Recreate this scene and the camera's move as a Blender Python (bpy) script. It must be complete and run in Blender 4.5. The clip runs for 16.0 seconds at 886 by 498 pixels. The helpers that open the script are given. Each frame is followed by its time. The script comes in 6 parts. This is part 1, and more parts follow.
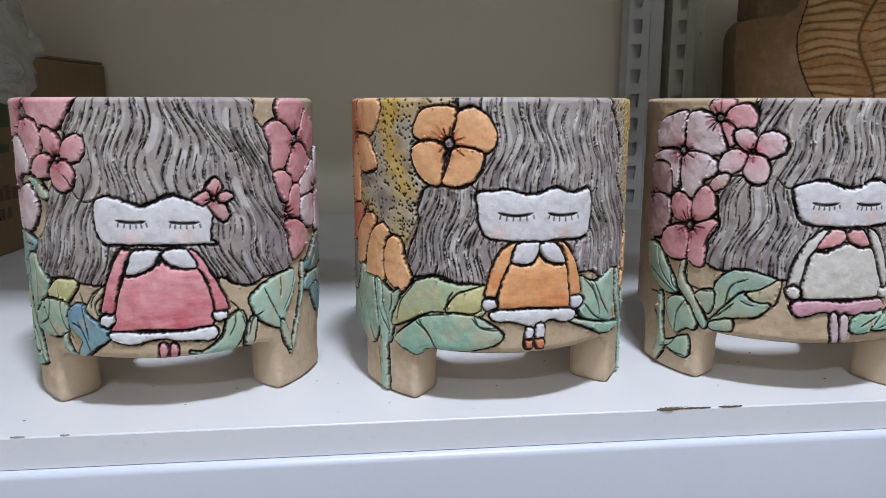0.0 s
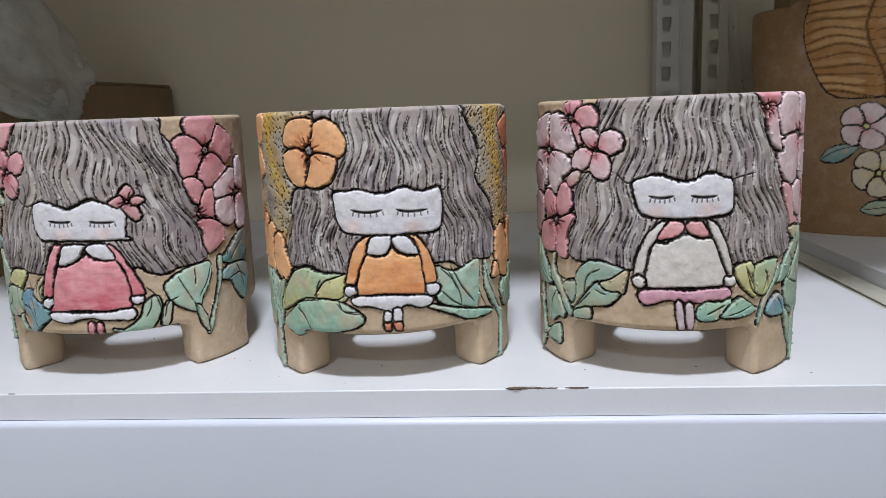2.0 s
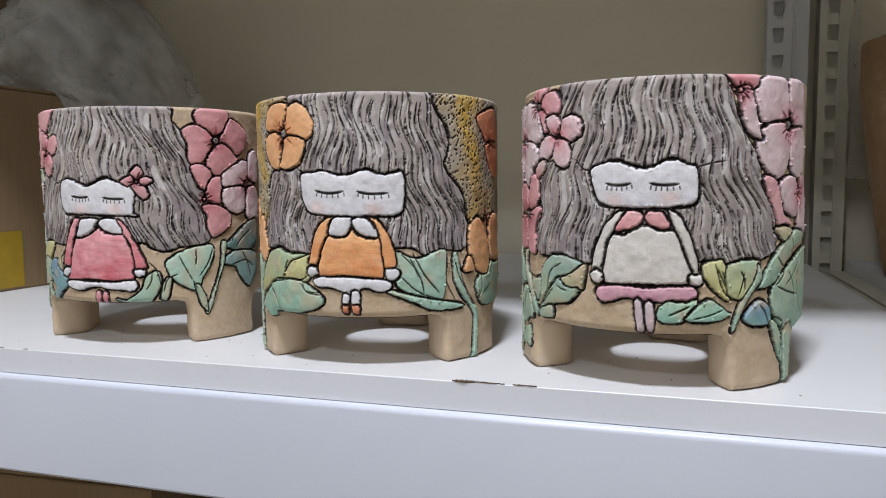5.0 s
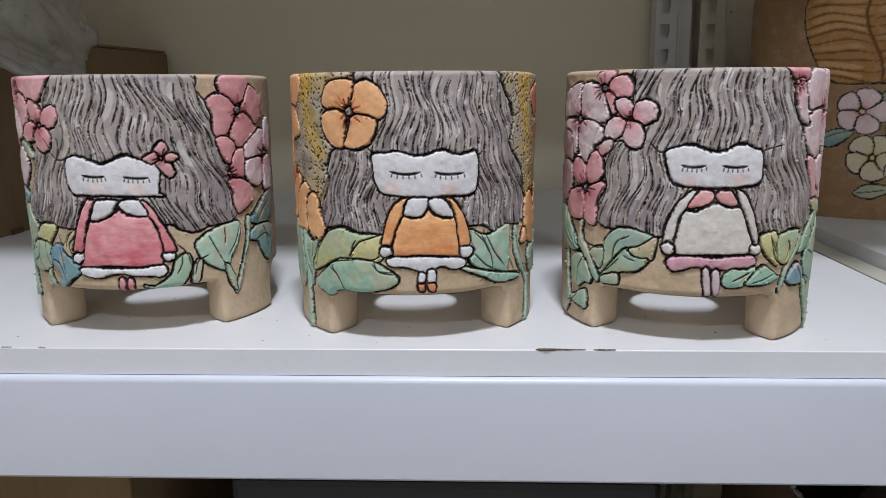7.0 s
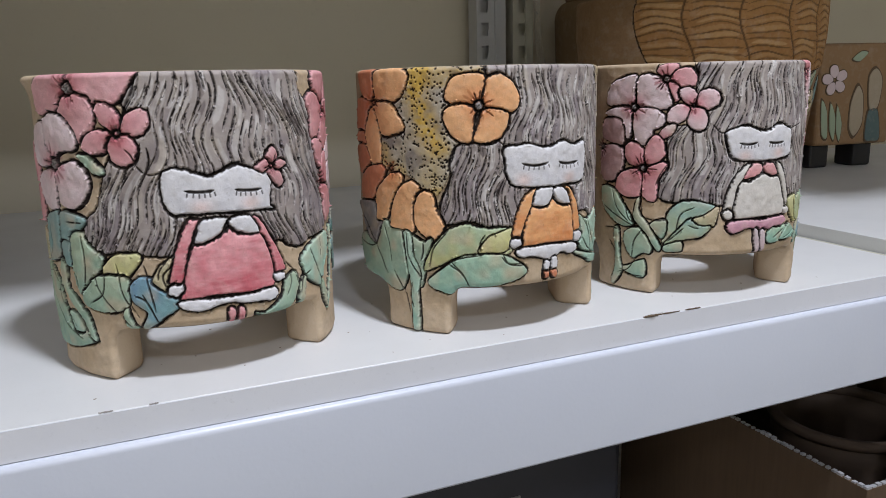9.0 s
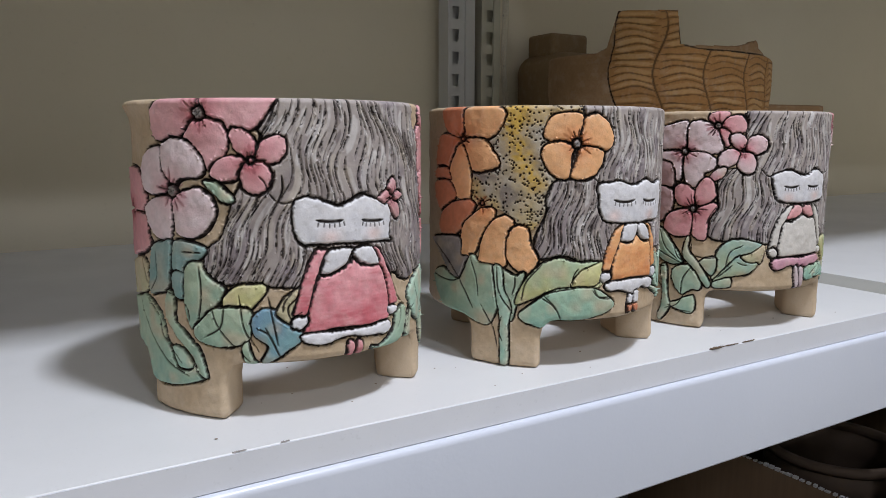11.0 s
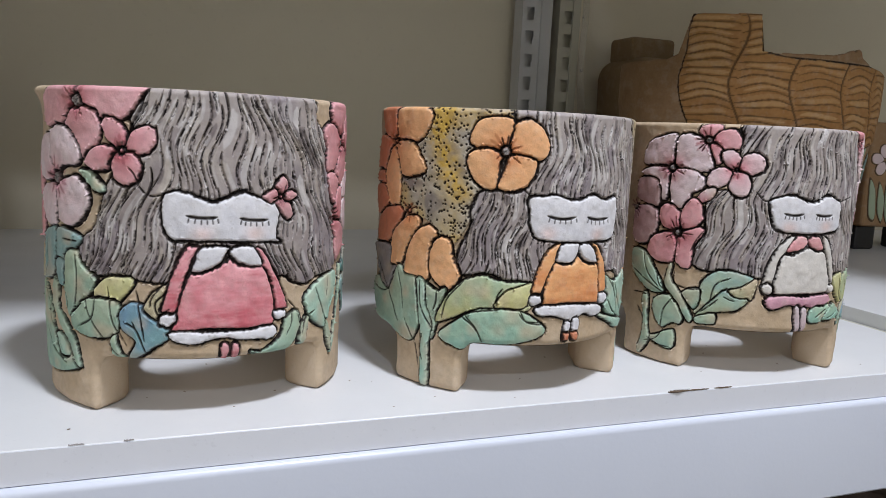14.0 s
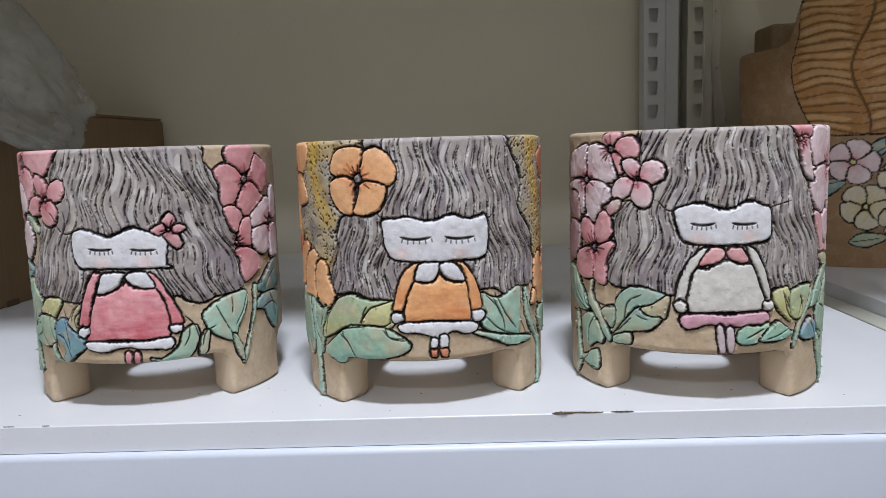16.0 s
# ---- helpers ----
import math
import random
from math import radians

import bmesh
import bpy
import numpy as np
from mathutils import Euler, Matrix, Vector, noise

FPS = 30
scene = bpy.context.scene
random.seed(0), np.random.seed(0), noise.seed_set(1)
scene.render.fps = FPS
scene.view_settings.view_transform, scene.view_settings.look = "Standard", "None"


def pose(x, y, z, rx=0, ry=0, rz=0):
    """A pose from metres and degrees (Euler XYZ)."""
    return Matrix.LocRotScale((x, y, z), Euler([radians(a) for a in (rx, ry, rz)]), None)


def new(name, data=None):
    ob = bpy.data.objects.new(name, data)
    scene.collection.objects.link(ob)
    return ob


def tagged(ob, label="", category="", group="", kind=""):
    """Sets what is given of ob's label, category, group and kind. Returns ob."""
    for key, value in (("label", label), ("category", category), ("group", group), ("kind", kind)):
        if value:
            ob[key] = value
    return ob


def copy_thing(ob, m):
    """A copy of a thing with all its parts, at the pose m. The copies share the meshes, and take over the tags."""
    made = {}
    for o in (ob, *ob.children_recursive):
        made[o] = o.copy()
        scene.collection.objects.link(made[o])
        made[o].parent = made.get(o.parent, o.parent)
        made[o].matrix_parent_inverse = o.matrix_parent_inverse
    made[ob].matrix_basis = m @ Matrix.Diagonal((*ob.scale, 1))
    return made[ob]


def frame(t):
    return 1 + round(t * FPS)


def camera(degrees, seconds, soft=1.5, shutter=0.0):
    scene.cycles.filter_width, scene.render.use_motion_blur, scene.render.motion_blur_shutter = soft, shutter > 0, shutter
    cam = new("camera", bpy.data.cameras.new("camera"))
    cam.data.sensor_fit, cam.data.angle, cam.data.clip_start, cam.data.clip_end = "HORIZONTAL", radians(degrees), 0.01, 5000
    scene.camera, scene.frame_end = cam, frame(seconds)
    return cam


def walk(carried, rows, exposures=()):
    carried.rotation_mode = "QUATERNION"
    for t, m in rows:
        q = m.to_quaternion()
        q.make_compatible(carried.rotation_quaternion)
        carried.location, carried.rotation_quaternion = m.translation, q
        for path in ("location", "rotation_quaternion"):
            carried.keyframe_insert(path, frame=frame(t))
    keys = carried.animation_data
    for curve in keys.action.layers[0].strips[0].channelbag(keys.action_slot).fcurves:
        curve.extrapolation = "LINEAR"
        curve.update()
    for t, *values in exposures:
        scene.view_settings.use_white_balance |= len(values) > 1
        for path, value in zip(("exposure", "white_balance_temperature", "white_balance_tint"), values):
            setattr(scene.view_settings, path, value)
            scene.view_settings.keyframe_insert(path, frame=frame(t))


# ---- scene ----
cam = camera(61.9, 16.0, soft=0.7)
METRES, EYE, TILT, LEAN, TURN = 1.2, 1.145, 0.0, 0.0, -6.0
ROWS = [
    (0.0, 0.0, 0.0, 0.0, 0.01, -11.15, -0.03),
    (0.5, 0.048, -0.0095, 0.004, 2.92, -10.84, 0.85),
    (1.0, 0.0873, -0.0213, 0.0055, 6.2, -10.49, 1.65),
    (1.5, 0.1073, -0.0264, 0.0037, 8.56, -10.2, 2.35),
    (2.0, 0.1172, -0.027, 0.0001, 10.07, -10.64, 2.27),
    (2.5, 0.1334, -0.0251, -0.0071, 12.21, -10.79, 2.56),
    (3.0, 0.1671, -0.0229, -0.0138, 15.22, -9.25, 2.52),
    (5.5, 0.2028, -0.0003, -0.0398, 23.55, -4.96, 0.33),
    (6.0, 0.1708, -0.0177, -0.0303, 17.72, -9.77, 3.77),
    (6.5, 0.1301, -0.0408, -0.0136, 14.18, -10.29, 2.21),
    (7.0, 0.0902, -0.0396, -0.0063, 8.12, -12.09, 0.5),
    (7.5, 0.0387, -0.0478, 0.0061, 2.86, -12.23, -1.46),
    (8.0, -0.021, -0.0441, 0.0084, -5.08, -13.03, -0.94),
    (8.5, -0.0661, -0.0354, 0.0008, -12.69, -13.72, -0.59),
    (9.0, -0.109, -0.0269, -0.0046, -17.13, -12.71, 1.45),
    (9.5, -0.1476, -0.0176, -0.0087, -19.41, -11.26, 1.32),
    (10.0, -0.1842, -0.012, -0.0087, -22.78, -9.53, 1.41),
    (12.5, -0.1985, 0.0109, -0.0158, -25.51, -8.6, -0.49),
    (13.0, -0.1639, 0.0078, -0.0152, -22.45, -9.06, -1.52),
    (13.5, -0.1314, -0.0001, -0.0148, -18.27, -9.71, -1.6),
    (14.0, -0.0969, -0.0095, -0.0094, -13.89, -8.78, -2.73),
    (14.5, -0.0554, -0.0248, -0.0019, -8.63, -7.05, -1.26),
    (15.0, -0.0121, -0.0381, 0.0013, -3.49, -7.34, -0.4),
    (15.5, 0.029, -0.0362, -0.0036, 1.15, -8.62, 0.91),
    (16.0, 0.0802, -0.0384, -0.0024, 7.03, -7.84, 1.89),
]
walk(cam, [(t, pose(0, 0, EYE, TILT, LEAN, TURN) @ pose(METRES * x, METRES * y, METRES * z, 90 + pitch, roll, yaw)) for t, x, y, z, yaw, pitch, roll in ROWS],
     [(0.0, -0.02, 6250, 10), (0.5, 0.0, 6480, 10), (1.5, 0.0, 6500, 10), (3.0, 0.03, 6560, 10), (5.5, 0.02, 6680, 10), (6.5, -0.1, 6600, 10), (7.5, -0.12, 6600, 10), (9.0, -0.1, 6600, 10), (10.0, -0.14, 6620, 10),
      (12.5, 0.02, 6520, 10), (14.5, 0.02, 6560, 10), (16.0, 0.02, 6400, 10)])

# ---- world, lamp, added fill lamp and exposure ----
world = bpy.data.worlds.new("room_air")
scene.world = world
world.use_nodes = True
world.node_tree.nodes["Background"].inputs["Color"].default_value = (0.9, 0.95, 1.0, 1)
world.node_tree.nodes["Background"].inputs["Strength"].default_value = 0.0
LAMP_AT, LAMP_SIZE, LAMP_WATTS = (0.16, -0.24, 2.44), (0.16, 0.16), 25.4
# The second lamp is added fill, unseen, to brighten the planters' fronts.
FILL_LAMP_AT, FILL_WATTS = (-0.25, -1.5, 2.44), 15.0
light = bpy.data.lights.new("unseen_lamp_light", "AREA")
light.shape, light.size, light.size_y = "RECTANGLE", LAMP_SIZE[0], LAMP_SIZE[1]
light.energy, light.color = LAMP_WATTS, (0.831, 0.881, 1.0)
lamp_light = new("unseen_lamp_light", light)
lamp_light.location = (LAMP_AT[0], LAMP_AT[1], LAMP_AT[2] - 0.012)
fill_light = bpy.data.lights.new("unseen_lamp_light", "AREA")
fill_light.shape, fill_light.size, fill_light.size_y = "RECTANGLE", LAMP_SIZE[0], LAMP_SIZE[1]
fill_light.energy, fill_light.color = FILL_WATTS, (0.831, 0.881, 1.0)
fill_lamp_light = new("unseen_lamp_light", fill_light)
fill_lamp_light.location = (FILL_LAMP_AT[0], FILL_LAMP_AT[1], FILL_LAMP_AT[2] - 0.012)


# ---- materials ----
def srgb(r, g, b):
    return tuple((c / 255 / 12.92) if c < 10 else ((c / 255 + 0.055) / 1.055) ** 2.4 for c in (r, g, b))


class Nodes:
    """A material's node tree, with short calls to add nodes and links."""

    def __init__(self, name):
        self.mat = bpy.data.materials.new(name)
        self.mat.use_nodes = True
        self.tree = self.mat.node_tree
        self.bsdf = self.tree.nodes["Principled BSDF"]

    def add(self, kind, **inputs):
        node = self.tree.nodes.new(kind)
        for key, value in inputs.items():
            self.put(node.inputs[key.replace("_", " ")], value)
        return node

    def put(self, socket, value):
        if isinstance(value, bpy.types.NodeSocket):
            self.tree.links.new(value, socket)
        elif isinstance(value, tuple) and len(value) == 3 and socket.type == "RGBA":
            socket.default_value = (*value, 1)
        else:
            socket.default_value = value

    def set(self, **inputs):
        for key, value in inputs.items():
            self.put(self.bsdf.inputs[key.replace("_", " ")], value)
        return self

    def coords(self):
        return self.add("ShaderNodeTexCoord").outputs["Object"]

    def noise(self, scale, detail=4.0, rough=0.55, vector=None):
        node = self.add("ShaderNodeTexNoise", Scale=scale, Detail=detail, Roughness=rough)
        self.put(node.inputs["Vector"], vector or self.coords())
        return node.outputs["Fac"]

    def ramp(self, fac, low, high, a=0.0, b=1.0):
        node = self.add("ShaderNodeMapRange")
        for i, value in enumerate((fac, low, high, a, b)):
            self.put(node.inputs[i], value)
        return node.outputs[0]

    def mix(self, fac, a, b, mode="MIX"):
        node = self.tree.nodes.new("ShaderNodeMix")
        node.data_type, node.blend_type = "RGBA", mode
        self.put(node.inputs[0], fac)
        self.put(node.inputs[6], a)
        self.put(node.inputs[7], b)
        return node.outputs[2]

    def math(self, op, a, b=0.0):
        node = self.tree.nodes.new("ShaderNodeMath")
        node.operation = op
        self.put(node.inputs[0], a)
        self.put(node.inputs[1], b)
        return node.outputs[0]

    def bump(self, height, strength, distance):
        node = self.add("ShaderNodeBump", Height=height, Strength=strength, Distance=distance)
        self.put(self.bsdf.inputs["Normal"], node.outputs["Normal"])
        return self


def painted(name, colour, dark, rough=0.5, scale=6.0, bump=0.15, grain=300.0, dirt=0.25):
    """A painted or plain surface: broad tone changes, fine dirt specks and a slight relief."""
    n = Nodes(name)
    broad, fine = n.noise(scale, 5), n.noise(grain, 3)
    tone = n.mix(n.ramp(broad, 0.35, 0.7), colour, dark)
    tone = n.mix(n.ramp(fine, 0.62, 0.8, 0, dirt), tone, tuple(c * 0.45 for c in dark))
    n.set(Base_Color=tone, Roughness=n.ramp(broad, 0.3, 0.7, rough - 0.06, rough + 0.08))
    n.bump(n.math("ADD", fine, n.math("MULTIPLY", broad, 2.0)), bump, 0.0006)
    return n.mat


def clay_material(name, grain):
    """Unfired clay under slip paint: the pigment and the dark stain in the cuts come with the mesh."""
    n = Nodes(name)
    pigment = n.add("ShaderNodeAttribute")
    pigment.attribute_name = "pigment"
    stain = n.add("ShaderNodeAttribute")
    stain.attribute_name = "stain"
    where = n.coords()
    brush, cloud, fine = n.noise(150 * grain, 4, 0.6, where), n.noise(38 * grain, 4, 0.6, where), n.noise(900 * grain, 2, 0.5, where)
    tone = n.mix(n.ramp(cloud, 0.3, 0.72, 0, 0.14), pigment.outputs["Color"], (0.62, 0.56, 0.47), "MULTIPLY")
    tone = n.mix(n.ramp(brush, 0.5, 0.75, 0, 0.16), tone, (0.72, 0.66, 0.58))
    tone = n.mix(n.ramp(fine, 0.62, 0.75, 0, 0.16), tone, tuple(c * 0.5 for c in (0.3, 0.2, 0.12)))
    broken = n.ramp(brush, 0.25, 0.5, 0.85, 1.0)
    tone = n.mix(n.math("MULTIPLY", stain.outputs["Fac"], broken), tone, srgb(26, 16, 14))
    n.set(Base_Color=tone, Roughness=n.ramp(brush, 0.3, 0.7, 0.62, 0.82), Specular_IOR_Level=0.4)
    n.bump(n.math("ADD", n.math("MULTIPLY", brush, 1.6), n.math("MULTIPLY", fine, 0.8)), 0.26, 0.0005 / grain)
    return n.mat


def cardboard(name, colour, dark):
    n = Nodes(name)
    where = n.coords()
    stretch = n.add("ShaderNodeMapping", Vector=where)
    stretch.inputs["Scale"].default_value = (1, 1, 0.06)
    flute, broad = n.noise(240, 3, 0.5, stretch.outputs[0]), n.noise(7, 5, 0.6, where)
    tone = n.mix(n.ramp(broad, 0.3, 0.7), colour, dark)
    tone = n.mix(n.ramp(flute, 0.4, 0.7, 0, 0.25), tone, tuple(c * 0.6 for c in dark))
    n.set(Base_Color=tone, Roughness=0.82)
    n.bump(flute, 0.25, 0.0006)
    return n.mat


def film(name, tint, alpha, rough):
    """Thin plastic film: part of the light goes straight through, the rest scatters and glints."""
    n = Nodes(name)
    clear = n.tree.nodes.new("ShaderNodeBsdfTransparent")
    blend = n.tree.nodes.new("ShaderNodeMixShader")
    crease = n.noise(16, 6, 0.65)
    n.put(blend.inputs[0], n.ramp(crease, 0.3, 0.75, alpha * 0.7, min(1.0, alpha * 1.4)))
    n.put(blend.inputs[1], clear.outputs[0])
    n.put(blend.inputs[2], n.bsdf.outputs[0])
    n.put(n.tree.nodes["Material Output"].inputs["Surface"], blend.outputs[0])
    n.set(Base_Color=tint, Roughness=rough)
    n.bump(crease, 0.8, 0.01)
    return n.mat


def plain(name, colour, rough=0.7, metal=0.0):
    n = Nodes(name)
    cloud = n.noise(60, 4)
    n.set(Base_Color=n.mix(n.ramp(cloud, 0.3, 0.75, 0, 0.5), colour, tuple(c * 0.7 for c in colour)), Roughness=rough, Metallic=metal)
    n.bump(cloud, 0.15, 0.0005)
    return n.mat


CLAY = clay_material("painted_clay", 1.0)
CLAY_LARGE = clay_material("painted_clay_large", 0.5)
MELAMINE = painted("white_melamine", (0.74, 0.745, 0.755), (0.69, 0.695, 0.70), 0.42, 9, 0.06, 500, 0.12)
EDGE_BAND = painted("grey_edge_band", (0.75, 0.765, 0.82), (0.70, 0.715, 0.77), 0.45, 14, 0.08, 400, 0.15)
STEEL = painted("white_coated_steel", (0.63, 0.665, 0.755), (0.585, 0.62, 0.71), 0.34, 5, 0.1, 350, 0.06)
STEEL_REAR = painted("rear_coated_steel", (0.63, 0.64, 0.65), (0.57, 0.58, 0.59), 0.4, 10, 0.1, 250, 0.15)
STEEL_OLD = painted("old_coated_steel", (0.60, 0.585, 0.49), (0.52, 0.505, 0.42), 0.4, 12, 0.1, 200, 0.3)
PLASTER = painted("wall_paint", (0.86, 0.795, 0.645), (0.80, 0.735, 0.59), 0.8, 2.5, 0.2, 160, 0.1)
ROOM_PAINT = painted("room_wall_paint", (0.80, 0.74, 0.60), (0.74, 0.68, 0.545), 0.8, 2.5, 0.2, 160, 0.1)
CEILING_PAINT = painted("ceiling_paint", (0.75, 0.74, 0.71), (0.7, 0.69, 0.66), 0.85, 3, 0.2, 160, 0.1)
FLOOR_PAINT = painted("floor_paint", (0.40, 0.375, 0.34), (0.33, 0.31, 0.28), 0.6, 3, 0.2, 90, 0.3)
CARTON = cardboard("brown_cardboard", (0.30, 0.20, 0.11), (0.24, 0.155, 0.08))
# Darker copy of the cardboard; its colour carries the shade on these boxes.
CARTON_SHADED = cardboard("shade_darkened_cardboard", (0.13, 0.08, 0.045), (0.09, 0.055, 0.03))
INK_GREEN = plain("green_print", (0.10, 0.115, 0.055), 0.8)
INK_DARK = plain("dark_print", (0.15, 0.10, 0.06), 0.8)
YELLOW_TAPE = plain("yellow_tape", (0.40, 0.26, 0.02), 0.45)
WHITE_PLASTIC = plain("white_plastic", (0.62, 0.62, 0.6), 0.4)
NAVY_CARD = plain("navy_card", (0.035, 0.037, 0.05), 0.5)
PALE_PRINT = plain("pale_print", (0.4, 0.4, 0.42), 0.6)
BLACK_PLASTIC = plain("black_plastic", (0.02, 0.02, 0.022), 0.45)
CHIPPED = plain("chipped_board_core", (0.13, 0.09, 0.06), 0.95)
SCUFF = plain("rubbed_scuff", (0.34, 0.32, 0.31), 0.9)
# Low albedo puts the shade inside the carton into the jars' colour.
SHADED_CLAY = plain("shade_darkened_clay", (0.07, 0.045, 0.03), 0.8)
CRUMB = plain("dry_clay_crumb", (0.2, 0.14, 0.09), 0.95)
BAG_FILM = film("milky_bag_film", (0.62, 0.62, 0.59), 0.4, 0.35)
CLEAR_FILM = film("clear_wrap_film", (0.7, 0.7, 0.66), 0.3, 0.25)
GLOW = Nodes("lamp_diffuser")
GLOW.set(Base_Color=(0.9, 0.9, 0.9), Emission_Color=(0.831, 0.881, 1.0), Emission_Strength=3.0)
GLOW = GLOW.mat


# ---- building helpers ----
def part(name, bm, material, parent=None, label=""):
    me = bpy.data.meshes.new(name)
    bm.to_mesh(me)
    bm.free()
    for m in material if isinstance(material, (list, tuple)) else (material,):
        me.materials.append(m)
    ob = new(name, me)
    ob.parent = parent
    return tagged(ob, label)


def thing(name, at, label, category, group="", kind="", turn=0.0):
    ob = new(name)
    ob.matrix_basis = pose(*at, 0, 0, turn)
    ob.empty_display_size = 0.02
    return tagged(ob, label, category, group, kind)


def block(x0, x1, y0, y1, z0, z1, bevel=0.0, steps=2, bm=None):
    bm = bm or bmesh.new()
    made = bmesh.ops.create_cube(bm, size=1)["verts"]
    for v in made:
        v.co = Vector(((x0 + x1) / 2 + v.co.x * (x1 - x0), (y0 + y1) / 2 + v.co.y * (y1 - y0), (z0 + z1) / 2 + v.co.z * (z1 - z0)))
    if bevel:
        edges = list({e for v in made for e in v.link_edges})
        bmesh.ops.bevel(bm, geom=edges, offset=bevel, segments=steps, profile=0.5, affect="EDGES")
    return bm


def setting(name, bm, material, label, category):
    return tagged(part(name, bm, material), label, category, "", "structure")


def extrude_profile(points, x0, x1):
    """A closed outline in y and z, drawn out along x."""
    bm = bmesh.new()
    a = [bm.verts.new((x0, y, z)) for y, z in points]
    b = [bm.verts.new((x1, y, z)) for y, z in points]
    k = len(points)
    for i in range(k):
        bm.faces.new((a[i], a[(i + 1) % k], b[(i + 1) % k], b[i]))
    bm.faces.new(a[::-1])
    bm.faces.new(b)
    bmesh.ops.recalc_face_normals(bm, faces=bm.faces)
    return bm


# ---- the room and the rack ----
SHELF, FRONT, BACK = 1.0, 0.321, 0.985
setting("floor", block(-2.2, 2.4, -2.2, 1.13, -0.1, 0), FLOOR_PAINT, "grey painted concrete floor", "floor")
setting("ceiling", block(-2.2, 2.4, -2.2, 1.13, 2.5, 2.6), CEILING_PAINT, "plain off-white ceiling", "ceiling")
setting("wall_north", block(-2.2, 2.4, 1.03, 1.13, 0, 2.5), PLASTER, "matt olive-beige painted wall behind the rack", "wall")
setting("wall_south", block(-2.2, 2.4, -2.2, -2.1, 0, 2.5), ROOM_PAINT, "matt beige painted wall", "wall")
setting("wall_west", block(-2.2, -2.1, -2.1, 1.03, 0, 2.5), ROOM_PAINT, "matt beige painted wall", "wall")
setting("wall_east", block(2.3, 2.4, -2.1, 1.03, 0, 2.5), ROOM_PAINT, "matt beige painted wall", "wall")

lamp = thing("unseen_lamp", LAMP_AT, "unseen square white ceiling lamp with a lit diffuser", "lamp", "ceiling lamps")
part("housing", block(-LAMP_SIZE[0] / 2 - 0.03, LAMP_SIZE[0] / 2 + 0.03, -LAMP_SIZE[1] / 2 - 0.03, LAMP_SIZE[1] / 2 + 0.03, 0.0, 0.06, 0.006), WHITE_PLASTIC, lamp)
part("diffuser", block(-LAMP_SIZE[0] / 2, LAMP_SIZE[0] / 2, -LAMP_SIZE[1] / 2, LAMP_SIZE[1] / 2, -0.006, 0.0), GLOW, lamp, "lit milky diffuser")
# Housing for the added fill lamp, out of view like the first.
copy_thing(lamp, pose(*FILL_LAMP_AT))


def shelf_unit(x0, x1, top, label, group="rack shelves"):
    unit = thing("rack_shelf", (0, 0, top), label, "shelf", group)
    part("board", block(x0, x1, FRONT + 0.0012, BACK, -0.015, 0.0, 0.0003, 1), MELAMINE, unit)
    part("edge_band", block(x0, x1, FRONT, FRONT + 0.001, -0.0148, -0.0002), EDGE_BAND, unit, "grey edge banding with scuffs")
    bend = [(0.0035 * math.cos(a), 0.0035 * math.sin(a)) for a in np.linspace(math.pi, math.pi / 2, 6)]
    rim = [(FRONT + c, -0.0186 + s) for c, s in bend]
    face = rim + [(FRONT + 0.0006, -0.0155), (FRONT + 0.02, -0.0155), (FRONT + 0.02, -0.0175), (FRONT + 0.0035, -0.0175), (FRONT - 0.0015, -0.021), (FRONT - 0.0015, -0.074),
                  (FRONT + 0.014, -0.0755), (FRONT + 0.014, -0.077), (FRONT - 0.0015, -0.077), (FRONT - 0.0035, -0.075)]
    beam = part("front_beam", extrude_profile(face, x0, x1), STEEL, unit, "white coated steel beam with a rolled top edge")
    for p in beam.data.polygons:
        p.use_smooth = True
    beam.data.set_sharp_from_angle(angle=radians(35))
    part("rear_beam", block(x0, x1, BACK - 0.02, BACK - 0.018, -0.077, -0.0155), STEEL, unit)
    return unit


shelf_unit(-0.95, 0.397, SHELF, "white melamine rack shelf with a chipped front edge")
shelf_unit(0.449, 1.7, SHELF, "white melamine shelf of the neighbouring rack")
shelf_unit(-0.95, 0.397, SHELF + 0.52, "white melamine rack shelf above the planters")
shelf_unit(0.449, 1.7, SHELF + 0.52, "white melamine shelf above the neighbouring rack")
shelf_unit(-0.95, 0.397, SHELF - 0.48, "dim lower rack shelf holding cartons")
shelf_unit(0.449, 1.7, SHELF - 0.48, "dim lower shelf of the neighbouring rack")


def rack_post(x, y, width, depth, z0, z1, hole_from, phase, material, label, turned=1):
    """An upright with a column of tapered slots punched through its front face and a lip down each side."""
    bm = bmesh.new()
    pitch, hw, x_hole = 0.0323, 0.0064, hole_from
    k0, k1 = math.ceil((z0 - phase) / pitch) + 1, math.floor((z1 - phase) / pitch) - 1
    verts = {}

    def vert(px, py, pz):
        key = (round(px, 5), round(py, 5), round(pz, 5))
        if key not in verts:
            verts[key] = bm.verts.new(key)
        return verts[key]

    def quad(*c):
        bm.faces.new([vert(*p) for p in c])

    lines = [z0] + [phase + (k - 0.5) * pitch for k in range(k0, k1 + 2)] + [z1]
    for a, b in zip(lines[:-1], lines[1:]):
        mid = (a + b) / 2
        if b - a > pitch * 1.2 or b - a < pitch * 0.8:
            quad((0, 0, a), (width, 0, a), (width, 0, b), (0, 0, b))
            continue
        hole = [(x_hole - hw * 0.72, mid - 0.009), (x_hole + hw * 0.72, mid - 0.009), (x_hole + hw, mid + 0.002), (x_hole + hw, mid + 0.009),
                (x_hole - hw, mid + 0.009), (x_hole - hw, mid + 0.002)]
